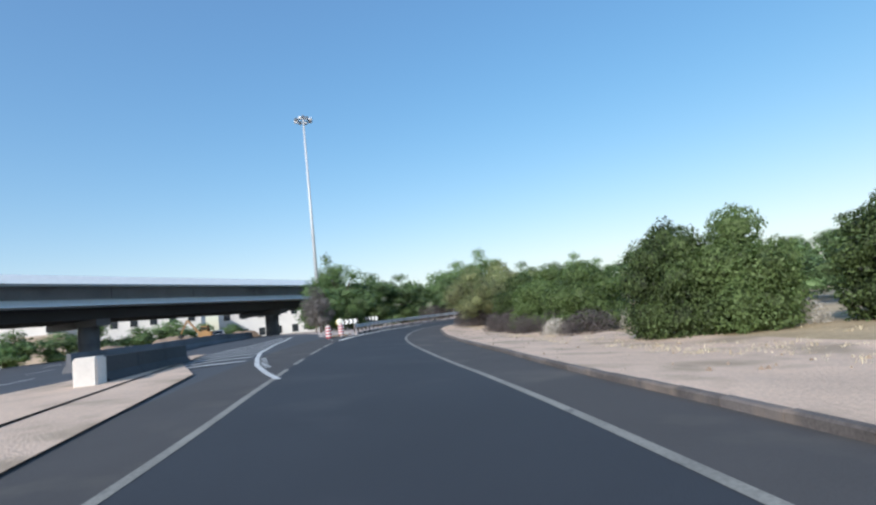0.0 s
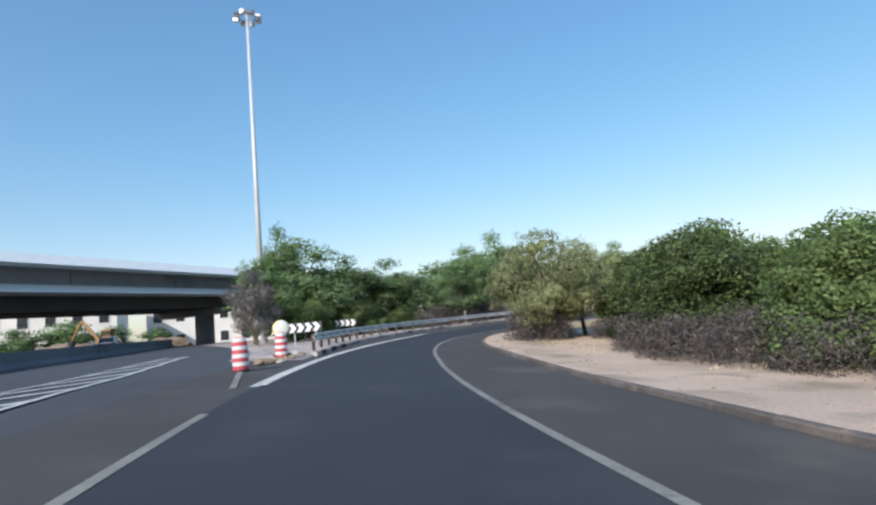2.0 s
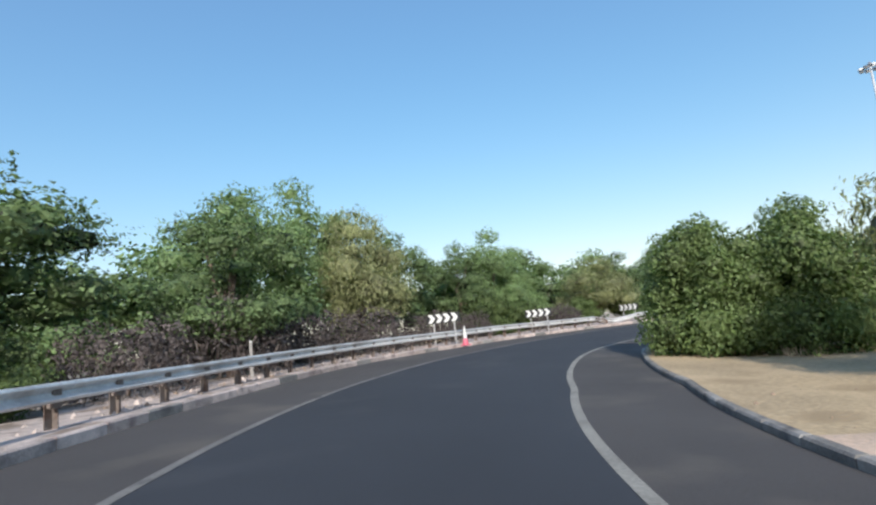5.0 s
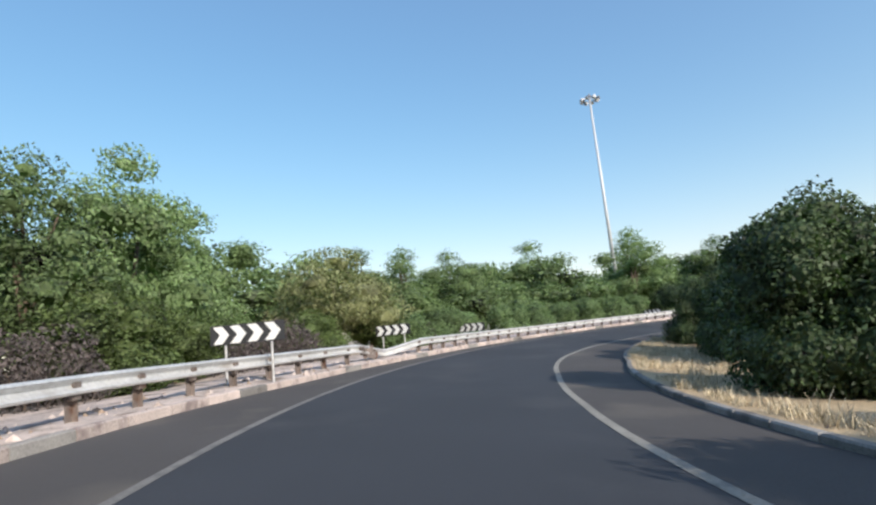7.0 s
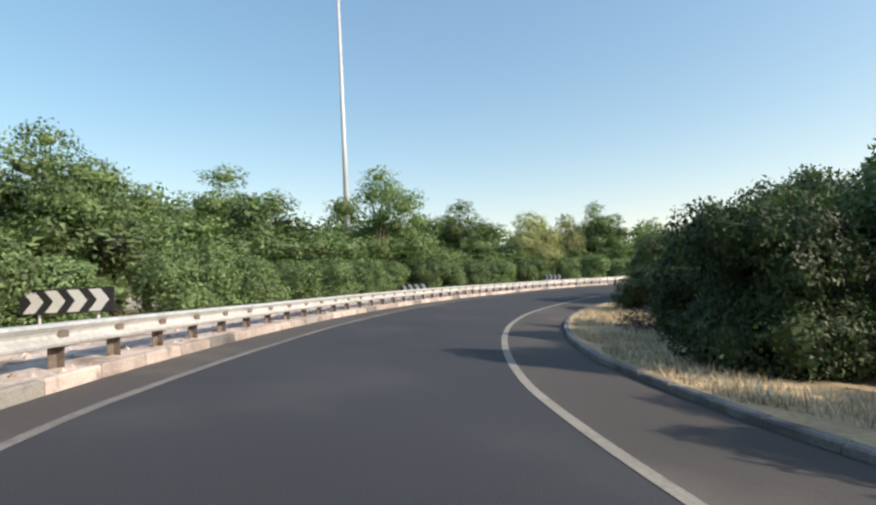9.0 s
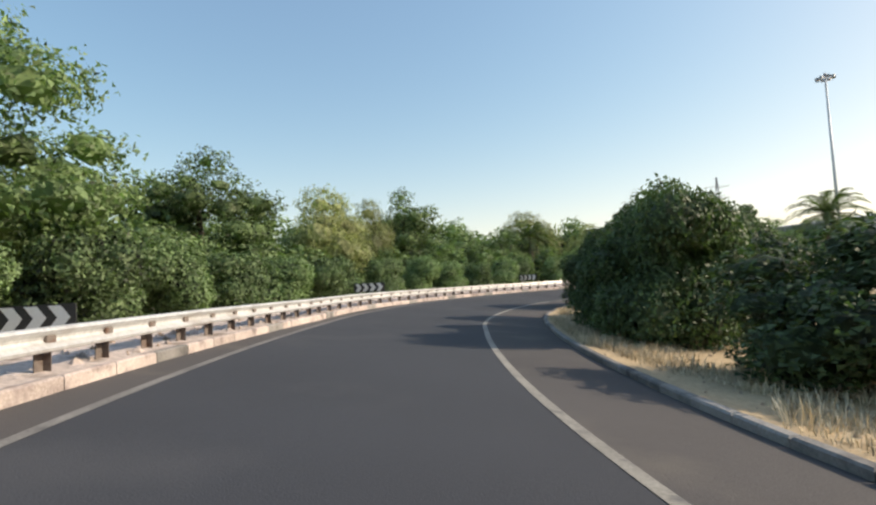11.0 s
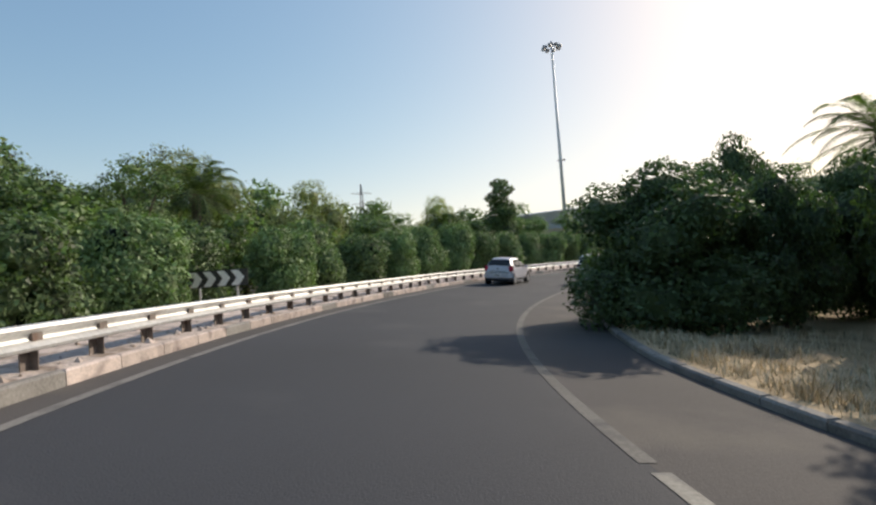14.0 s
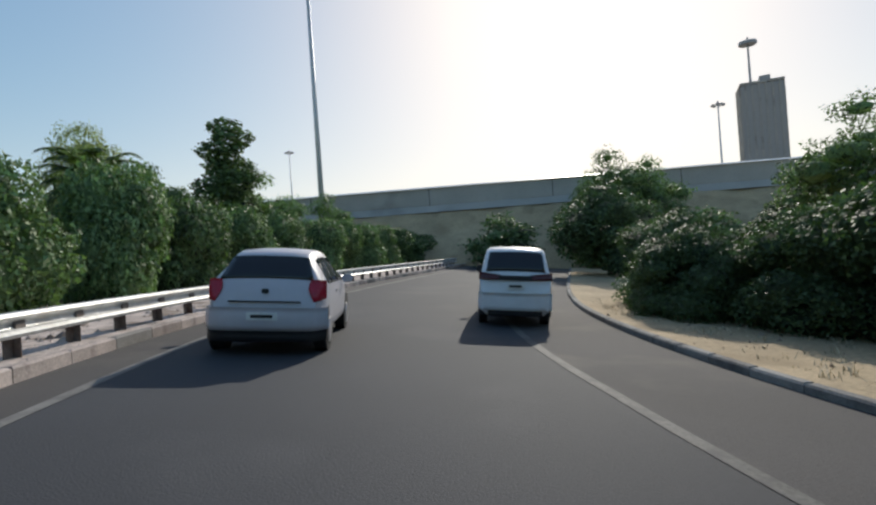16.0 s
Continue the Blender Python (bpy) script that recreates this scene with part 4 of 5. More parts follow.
def hatchback(m):
    ob = empty("hatchback_car", "silver-white compact hatchback car driving on the slip road", "car", m=m)
    top = [(0, 0.5), (0.02, 0.66), (0.06, 0.76), (0.1, 0.92), (0.17, 1.05), (0.42, 1.37), (0.52, 1.44), (0.75, 1.495), (1.3, 1.52), (1.9, 1.49), (2.3, 1.33), (2.8, 1.05), (3.2, 0.97), (3.6, 0.82), (3.75, 0.6)]
    half = [(0, 0.66), (0.05, 0.72), (0.12, 0.775), (0.3, 0.825), (0.6, 0.85), (1.5, 0.85), (2.8, 0.84), (3.4, 0.76), (3.75, 0.55)]
    body, side, tz, hw = loft_body("body", top, half, 0.24, 0.95, 0.57, "silver", ob)

    def tail(x):
        """How far the rounded tail lies behind its middle at x."""
        return float(np.interp(abs(x), [p[1] for p in half[:5]], [p[0] for p in half[:5]])) if abs(x) > 0.66 else 0.03 * (abs(x) / 0.66) ** 2 - 0.03

    def rear(u, v):
        y = 0.185 + 0.265 * v
        r = 0.66 - 0.12 * v
        return (u * r, y, tz(y) + 0.006 - 0.02 * abs(u) ** 3)
    curved_panel("rear_window", rear, np.linspace(-1, 1, 13), np.linspace(0, 1, 6), "car_glass", ob, "dark rear window")
    part("wiper", tube(bmesh.new(), (0.02, 0.2, 1.07), (-0.3, 0.27, 1.13), 0.01, 0.008, 6), "trim", ob)
    for sgn in (-1, 1):
        flip = (lambda p: p) if sgn > 0 else (lambda p: Vector((-p.x, p.y, p.z)))
        order = slice(None) if sgn > 0 else slice(None, None, -1)
        for y0, y1, nm in ((0.62, 0.98, "quarter_window"), (1.03, 1.72, "side_window"), (1.8, 2.5, "side_window")):
            curved_panel(nm, lambda u, v: flip(side(u, 0.08 + 0.78 * v)), np.linspace(y0, y1, 7)[order], np.linspace(0, 1, 5), "car_glass", ob, "dark side window")
        def lamp(u, v):
            inner = 0.69 - 0.09 * math.sin(2.4 * v)
            x, z = inner + (0.82 - inner) * u, 0.75 + 0.31 * v + 0.05 * u * (1 - v)
            return (sgn * x, max(tail(x), float(np.interp(z, [p[1] for p in top[:6]], [p[0] for p in top[:6]]))), z)
        curved_panel("tail_light", lamp, np.linspace(0, 1, 6)[order], np.linspace(0, 1, 6), "tail_red", ob, "red tail light", 0.014)
        part("mirror", boxed((sgn * 0.93, 2.3, 1.02), (0.2, 0.1, 0.14), 0.03), "silver", ob)
        for y in (0.62, 3.08):
            wheel(sgn * 0.845, y, ob)
            bm = bmesh.new()
            bmesh.ops.create_cone(bm, cap_ends=True, segments=28, radius1=0.365, radius2=0.365, depth=0.03, matrix=Matrix.Translation((sgn * 0.827, y, 0.34)) @ Matrix.Rotation(radians(90), 4, "Y"))
            part("wheel_arch", bm, "trim", ob)
        part("door_handle", boxed((sgn * 0.855, 1.35, 0.86), (0.03, 0.16, 0.03), 0.008), "silver", ob)
    bump_fn = lambda u, v: (0.84 * u, tail(0.82 * u) - 0.025 * math.sin(3.1 * v), 0.36 + 0.31 * v)
    curved_panel("bumper", bump_fn, np.linspace(-1, 1, 13), np.linspace(0, 1, 5), "silver", ob, "silver rear bumper", 0.03)
    low_fn = lambda u, v: (0.83 * u, tail(0.82 * u) - 0.005, 0.2 + 0.17 * v)
    curved_panel("bumper_skirt", low_fn, np.linspace(-1, 1, 13), np.linspace(0, 1, 3), "trim", ob, "black lower skirt", 0.02)
    part("number_plate", boxed((0, -0.09, 0.56), (0.42, 0.02, 0.11), 0.005), "white", ob, "white plate with a plain bar")
    part("plate_bar", boxed((0, -0.102, 0.56), (0.3, 0.006, 0.045)), "trim", ob)
    part("emblem", boxed((0, 0.075, 0.9), (0.1, 0.03, 0.07), 0.012), "trim", ob, "small dark emblem")
    part("tailgate_seam", boxed((0, 0.035, 0.755), (1.0, 0.05, 0.014), 0.004), "trim", ob)
    part("tail_pipe", tube(bmesh.new(), (0.45, -0.02, 0.27), (0.45, 0.2, 0.27), 0.03, 0.03, 10), "alloy", ob)
    return ob


def minivan(m):
    ob = empty("minivan_car", "white minivan with a wide dark rear light band", "car", m=m)
    top = [(0, 0.6), (0.02, 0.85), (0.08, 1.0), (0.14, 1.12), (0.34, 1.52), (0.46, 1.62), (0.7, 1.67), (2.2, 1.7), (3.0, 1.62), (3.5, 1.35), (3.9, 1.1), (4.4, 0.98), (4.75, 0.75)]
    half = [(0, 0.8), (0.1, 0.87), (0.6, 0.9), (3.5, 0.9), (4.3, 0.82), (4.75, 0.6)]
    body, side, tz, hw = loft_body("body", top, half, 0.26, 1.02, 0.74, "car_white", ob)

    def rear(u, v):
        y = 0.16 + 0.24 * v
        return (u * (0.72 - 0.08 * v), y, tz(y) + 0.006 - 0.02 * abs(u) ** 3)
    curved_panel("rear_window", rear, np.linspace(-1, 1, 13), np.linspace(0, 1, 6), "car_glass", ob, "dark rear window")
    for sgn in (-1, 1):
        flip = (lambda p: p) if sgn > 0 else (lambda p: Vector((-p.x, p.y, p.z)))
        order = slice(None) if sgn > 0 else slice(None, None, -1)
        for y0, y1 in ((0.6, 1.25), (1.35, 2.3), (2.4, 3.3)):
            curved_panel("side_window", lambda u, v: flip(side(u, 0.06 + 0.8 * v)), np.linspace(y0, y1, 7)[order], np.linspace(0, 1, 5), "car_glass", ob, "dark side window")
        lamp = lambda u, v: (sgn * (0.36 + 0.52 * u), 0.05 + 0.2 * max(0, u - 0.6) + 0.05 * v, 0.98 + (0.1 + 0.06 * u) * v)
        curved_panel("tail_light", lamp, np.linspace(0, 1, 8)[order], np.linspace(0, 1, 4), "tail_dark", ob, "smoked dark wide tail light", 0.03)
        part("mirror", boxed((sgn * 1.0, 3.2, 1.12), (0.2, 0.1, 0.18), 0.03), "trim", ob)
        for y in (0.85, 3.75):
            wheel(sgn * 0.895, y, ob, 0.33, 0.22)
            bm = bmesh.new()
            bmesh.ops.create_cone(bm, cap_ends=True, segments=28, radius1=0.385, radius2=0.385, depth=0.03, matrix=Matrix.Translation((sgn * 0.877, y, 0.36)) @ Matrix.Rotation(radians(90), 4, "Y"))
            part("wheel_arch", bm, "trim", ob)
    part("light_band", boxed((0, 0.03, 1.03), (0.8, 0.06, 0.1), 0.015), "trim", ob, "dark band between the tail lights")
    bump_fn = lambda u, v: (0.88 * u, -0.08 + 0.18 * abs(u) ** 3, 0.36 + 0.36 * v)
    curved_panel("bumper", bump_fn, np.linspace(-1, 1, 13), np.linspace(0, 1, 5), "car_white", ob, "white rear bumper", 0.03)
    low_fn = lambda u, v: (0.86 * u, -0.06 + 0.18 * abs(u) ** 3, 0.24 + 0.14 * v)
    curved_panel("bumper_skirt", low_fn, np.linspace(-1, 1, 13), np.linspace(0, 1, 3), "trim", ob, "black lower skirt", 0.02)
    part("number_plate", boxed((0, 0.0, 0.86), (0.42, 0.03, 0.12), 0.005), "white", ob, "white plate with a plain bar")
    part("plate_bar", boxed((0, -0.018, 0.86), (0.3, 0.006, 0.05)), "trim", ob)
    part("wiper", tube(bmesh.new(), (0.0, 0.16, 1.14), (0.35, 0.22, 1.2), 0.01, 0.008, 6), "trim", ob)
    return ob


def on_road(s, lat, turn=0.0):
    p = at(s, lat)
    return pose(p.x, p.y, surf(s, lat) + 0.002, 0, BANK(s), math.degrees(heading(s)) + turn)


hatchback(on_road(189.2, -1.3, 0))
van = minivan(on_road(192.8, 2.85, -6) @ Matrix.Diagonal((0.86, 1, 1, 1)))
far_van = copy_thing(van, pose(-17.6, 72.0, road_level(-17.6, 72.0), 0, 0, 3))
tagged(far_van, "white minivan on the wide main road", "car")


# ---- plants ----
def leaf_cloud(name, points, normals, sizes, material, rng_, aspect=1.6, droop=0.0):
    """Many small leaf blades: one pointed blade of its own for each point."""
    n = len(points)
    t = rng_.normal(size=(n, 3))
    if droop:
        t = t * (1 - droop) + np.array([0, 0, -1.0]) * droop * 1.6
    nrm = normals / np.linalg.norm(normals, axis=1)[:, None]
    u = t - nrm * np.sum(t * nrm, axis=1)[:, None]
    u /= np.linalg.norm(u, axis=1)[:, None] + 1e-9
    w = np.cross(nrm, u)
    a, b = u * (sizes * aspect / 2)[:, None], w * (sizes / 2)[:, None]
    fold = nrm * (sizes * 0.18)[:, None]
    v = np.stack([points - a * 0.8 + b, points + a + fold, points - a * 0.6 - b], axis=1).reshape(-1, 3)
    me = bpy.data.meshes.new(name)
    me.vertices.add(3 * n)
    me.vertices.foreach_set("co", v.ravel())
    me.loops.add(3 * n)
    me.loops.foreach_set("vertex_index", np.arange(3 * n, dtype=np.int32))
    me.polygons.add(n)
    me.polygons.foreach_set("loop_start", np.arange(0, 3 * n, 3, dtype=np.int32))
    me.update(calc_edges=True)
    me.materials.append(M[material])
    return me


def crown_points(rng_, lobes, n, inner=0.12, ragged=0.14):
    """Points and outward normals on the outside of a crown made of round lobes (x, y, z, radius, squash)."""
    lobe_list = np.array(lobes)
    weights = lobe_list[:, 3] ** 2
    points, normals, have = [], [], 0
    while have < n:
        which = rng_.choice(len(lobes), size=n, p=weights / weights.sum())
        lob = lobe_list[which]
        d = rng_.normal(size=(n, 3))
        d /= np.linalg.norm(d, axis=1)[:, None]
        q = np.where(rng_.random(n) < inner, rng_.uniform(0.62, 0.85, n), rng_.uniform(0.82, 1.05, n))
        lump = 1 + ragged * np.sin(d[:, 0] * 5 + which) * np.sin(d[:, 1] * 6 + 2 * which) + 0.6 * ragged * np.sin(d[:, 2] * 9 + which)
        p = lob[:, :3] + d * (lob[:, 3] * q * lump)[:, None] * np.stack([np.ones(n), np.ones(n), lob[:, 4]], axis=1)
        buried = np.zeros(n, bool)
        for k, (x, y, z, r, squash) in enumerate(lobes):
            e = (p - (x, y, z)) / (r, r, r * squash)
            buried |= (np.sum(e * e, axis=1) < 0.62) & (which != k)
        keep = ~buried & (p[:, 2] > 0.05)
        points.append(p[keep])
        normals.append((d * 0.8 + rng_.normal(size=(n, 3)) * 0.6 + np.array([0, 0, 0.35]))[keep])
        have += int(keep.sum())
    return np.concatenate(points)[:n], np.concatenate(normals)[:n]


def limbs(rng_, ends, base_r, foot=(0, 0, 0), fork=0.35, height=1.0):
    """A tapered trunk that forks into limbs towards the given ends."""
    bm = bmesh.new()
    f = Vector(foot)
    knee = f + Vector((rng_.uniform(-0.15, 0.15), rng_.uniform(-0.15, 0.15), fork * height))
    tube(bm, f - Vector((0, 0, 0.12)), knee, base_r * 1.25, base_r * 0.8, 9)
    for e in ends:
        e = Vector(e)
        mid = knee.lerp(e, 0.5) + Vector((rng_.uniform(-0.2, 0.2), rng_.uniform(-0.2, 0.2), 0.12 * height))
        tube(bm, knee - (mid - knee) * 0.04, mid, base_r * 0.6, base_r * 0.36, 7)
        tube(bm, mid - (e - mid) * 0.04, e, base_r * 0.36, base_r * 0.08, 6)
    return bm


def round_lobes(rng_, r, h, z0, count, squash=0.8, spread=0.62, small=0.42):
    lobes = []
    for k in range(count):
        a = 2 * math.pi * (k + rng_.uniform(0, 0.8)) / count * 2.4
        q = spread * r * math.sqrt((k + 0.5) / count)
        size = r * rng_.uniform(small * 0.8, small * 1.25)
        zc = z0 + (h - z0) * (0.15 + 0.68 * rng_.uniform(0, 1) * (1 - 0.45 * (q / r) ** 2))
        zc = min(zc, h - size * squash * 0.95)
        lobes.append((q * math.cos(a), q * math.sin(a), max(zc, z0 + size * 0.3), size, squash))
    lobes.append((0, 0, h - r * small * squash, r * small, squash))
    return lobes


def plant(name, label, category, lobes, leaves, size, leaf, rng_, trunk_r, height, fork, aspect=1.6, droop=0.0, group="", core=0.0, ragged=0.14):
    ob = empty(name, label, category, group)
    ends = [l[:3] for l in lobes[:7]]
    part("trunk", limbs(random.Random(int(rng_.integers(1e6))), ends, trunk_r, (0, 0, 0), fork, height), "bark", ob, "grey-brown trunk and limbs", True)
    p, nrm = crown_points(rng_, lobes, leaves, 0.3, ragged)
    sizes = size * rng_.uniform(0.6, 1.4, len(p))
    crown = piece("crown", leaf_cloud("crown", p, nrm, sizes, leaf, rng_, aspect, droop), ob, "crown of many small leaves")
    if core:
        bm = bmesh.new()
        for x, y, z, r, squash in lobes:
            dense = core * (0.62 if name.endswith("tree") and z + r * squash > 0.8 * height else 1.0)
            bmesh.ops.create_icosphere(bm, subdivisions=1, radius=r * dense, matrix=Matrix.Translation((x, y, z)) @ Matrix.Diagonal((1, 1, squash, 1)))
        for v in bm.verts:
            v.co += 0.22 * noise.noise_vector(v.co * 2.3)
            v.co.z = max(v.co.z, 0.1)
        part("inner_foliage", bm, leaf, crown, "dense foliage inside the crown")
    return ob


KINDS = {}



def sort_of_plant(kind, builders, r, h):
    KINDS[kind] = {"made": builders, "used": [False] * len(builders), "r": r, "h": h, "next": 0}


def put(kind, x, y, h, r, z=None):
    k = KINDS[kind]
    i = k["next"] % len(k["made"])
    k["next"] += 1
    turn = (k["next"] * 137.5) % 360
    z = level(x, y) - 0.03 if z is None else z
    m = Matrix.LocRotScale((x, y, z), Euler((0, 0, radians(turn))), (r / k["r"], r / k["r"], h / k["h"]))
    if not k["used"][i]:
        k["used"][i] = True
        k["made"][i].matrix_basis = m
        return k["made"][i]
    src = k["made"][i]
    ob = copy_thing(src, Matrix.Identity(4))
    ob.matrix_basis = m
    return ob


def gen(seed):
    return np.random.default_rng(seed)


trees = []
for seed in (11, 12, 13, 14):
    g = gen(seed)
    trees.append(plant("acacia_tree", "spreading green acacia tree with feathery layered foliage", "tree", round_lobes(g, 3.4, 8.0, 0.9, 30, 0.62, 0.78, 0.31), 15500, 0.086, "leaf_tree", g, 0.2, 8.0, 0.22, 2.0, core=0.6, ragged=0.26))
sort_of_plant("tree", trees, 3.15, 7.6)
far_trees = []
for seed in (15, 16, 17):
    g = gen(seed)
    far_trees.append(plant("background_tree", "green tree in the woods behind the road", "tree", round_lobes(g, 3.4, 8.0, 0.5, 13, 0.7, 0.72, 0.44), 3200, 0.212, "leaf_tree", g, 0.2, 8.0, 0.2, 1.8, core=0.7, ragged=0.3))
sort_of_plant("far", far_trees, 3.4, 8.0)
wisps = []
for seed in (21, 22):
    g = gen(seed)
    wisps.append(plant("willowy_tree", "pale olive tree with loose drooping branches", "tree", round_lobes(g, 3.3, 6.8, 1.3, 16, 0.85, 0.75, 0.36), 17500, 0.058, "leaf_olive", g, 0.16, 6.8, 0.2, 3.8, 0.55, core=0.62, ragged=0.24))
sort_of_plant("wisp", wisps, 3.3, 6.8)
def bush_kinds(kind, thicket, leaf, label, seeds):
    """Two sorts of one bush: with fewer leaves, and with many small ones for the kerb side."""
    plain, dense = [], []
    for seed in seeds:
        g = gen(seed)
        plain.append(plant("large_bush", label, "bush", round_lobes(g, 2.3, 4.0, 0.15, 26, 0.85, 0.68, 0.34), 13000, 0.078, leaf, g, 0.1, 4.0, 0.12, 1.6, core=0.66))
        skirt = [(1.25 * math.cos(k * 0.9), 1.25 * math.sin(k * 0.9), 0.85, 0.95, 0.9) for k in range(7)]
        dense.append(plant("large_bush", label, "bush", round_lobes(g, 2.3, 4.0, 0.15, 30, 0.85, 0.68, 0.32) + skirt, 24000, 0.069, leaf, g, 0.1, 4.0, 0.12, 1.7, core=0.64))
    sort_of_plant(kind, plain, 2.15, 3.85)
    sort_of_plant(thicket, dense, 2.15, 3.85)


bush_kinds("bush", "thicket", "leaf_bush", "large dense green bush with small glossy leaves", (31, 32))
bush_kinds("dark_bush", "dark_thicket", "leaf_dark", "large dense bush with small leaves, dark green for backlit shade", (33, 34, 35))
hedges = []
for seed in (41, 42, 43):
    g = gen(seed)
    hedges.append(plant("clipped_bush", "rounded clipped green bush in a hedge row", "bush", round_lobes(g, 1.6, 2.4, 0.05, 16, 0.9, 0.55, 0.46), 8600, 0.074, "leaf_hedge", g, 0.06, 2.4, 0.1, 1.6, group="hedge row", core=0.62))
sort_of_plant("hedge", hedges, 1.6, 2.4)
poplars = []
for seed in (51,):
    g = gen(seed)
    lob = [(0.25 * math.cos(k * 2.1), 0.25 * math.sin(k * 2.1), 1.6 + 0.72 * k, 1.25 - 0.07 * k, 0.95) for k in range(11)]
    poplars.append(plant("slender_tree", "slender upright green tree", "tree", lob, 13000, 0.11, "leaf_hedge", g, 0.14, 9.6, 0.15, core=0.6))
sort_of_plant("poplar", poplars, 1.9, 9.7)


bare_trees = []
for seed in (55,):
    g = gen(seed)
    bare_trees.append(plant("half_bare_tree", "grey-purple half-bare tree with dry thin foliage", "tree", round_lobes(g, 2.3, 5.2, 0.8, 15, 0.8, 0.7, 0.36), 14000, 0.058, "leaf_grey", g, 0.12, 5.2, 0.15, 2.0, core=0.5))
sort_of_plant("bare", bare_trees, 2.3, 5.2)


def dead_shrub(seed, r, h, tint="twig", label="grey-brown dry shrub of bare tangled twigs"):
    g = random.Random(seed)
    ob = empty("dry_shrub", label, "shrub", "dry brush")
    v, f = [], []
    for k in range(1700):
        a, q = g.uniform(0, 2 * math.pi), math.sqrt(g.random()) * r
        roof = h * math.sqrt(max(0.05, 1 - (q / r) ** 2 * 0.85)) * (0.8 + 0.25 * math.sin(3 * a + seed) * math.sin(2.2 * q))
        base = Vector((q * math.cos(a), q * math.sin(a), roof * g.uniform(0.05, 0.9)))
        d = Vector((math.cos(a) * g.uniform(-0.4, 1), math.sin(a) * g.uniform(-0.4, 1), g.uniform(-0.1, 0.9))) + Vector((g.uniform(-0.7, 0.7), g.uniform(-0.7, 0.7), 0))
        tip = base + d.normalized() * g.uniform(0.15, 0.42)
        side = d.cross(Vector((g.uniform(-1, 1), g.uniform(-1, 1), g.uniform(-1, 1)))).normalized() * g.uniform(0.005, 0.014)
        i = len(v)
        mid = base.lerp(tip, 0.5) + Vector((g.uniform(-0.06, 0.06), g.uniform(-0.06, 0.06), 0.04))
        v += [base - side, base + side, mid + side * 0.8, tip, mid - side * 0.8]
        f.append((i, i + 1, i + 2, i + 3, i + 4))
    piece("brushwood", mesh_from("brushwood", v, f, tint), ob)
    g2 = gen(seed)
    p, nrm = crown_points(g2, [(0.45 * r * math.cos(k * 1.05), 0.45 * r * math.sin(k * 1.05), h * (0.42 + 0.12 * (k % 3)), 0.48 * r, 0.55 * h / r) for k in range(6)], 2600, 0.3)
    piece("dry_leaves", leaf_cloud("dry_leaves", p, nrm, 0.06 * g2.uniform(0.6, 1.5, len(p)), tint, g2), ob, "sparse dry leaves")
    part("stem", limbs(g, [(0.4 * r, 0, 0.5 * h), (-0.35 * r, 0.2 * r, 0.55 * h), (0, -0.4 * r, 0.5 * h)], 0.05, (0, 0, 0), 0.1, h), "bark", ob)
    return ob


sort_of_plant("dead", [dead_shrub(61, 1.7, 2.0), dead_shrub(62, 1.7, 2.0)], 1.7, 2.0)
sort_of_plant("pale", [dead_shrub(63, 1.7, 2.0, "pale_twig", "pale bleached dry shrub beside the verge")], 1.7, 2.0)


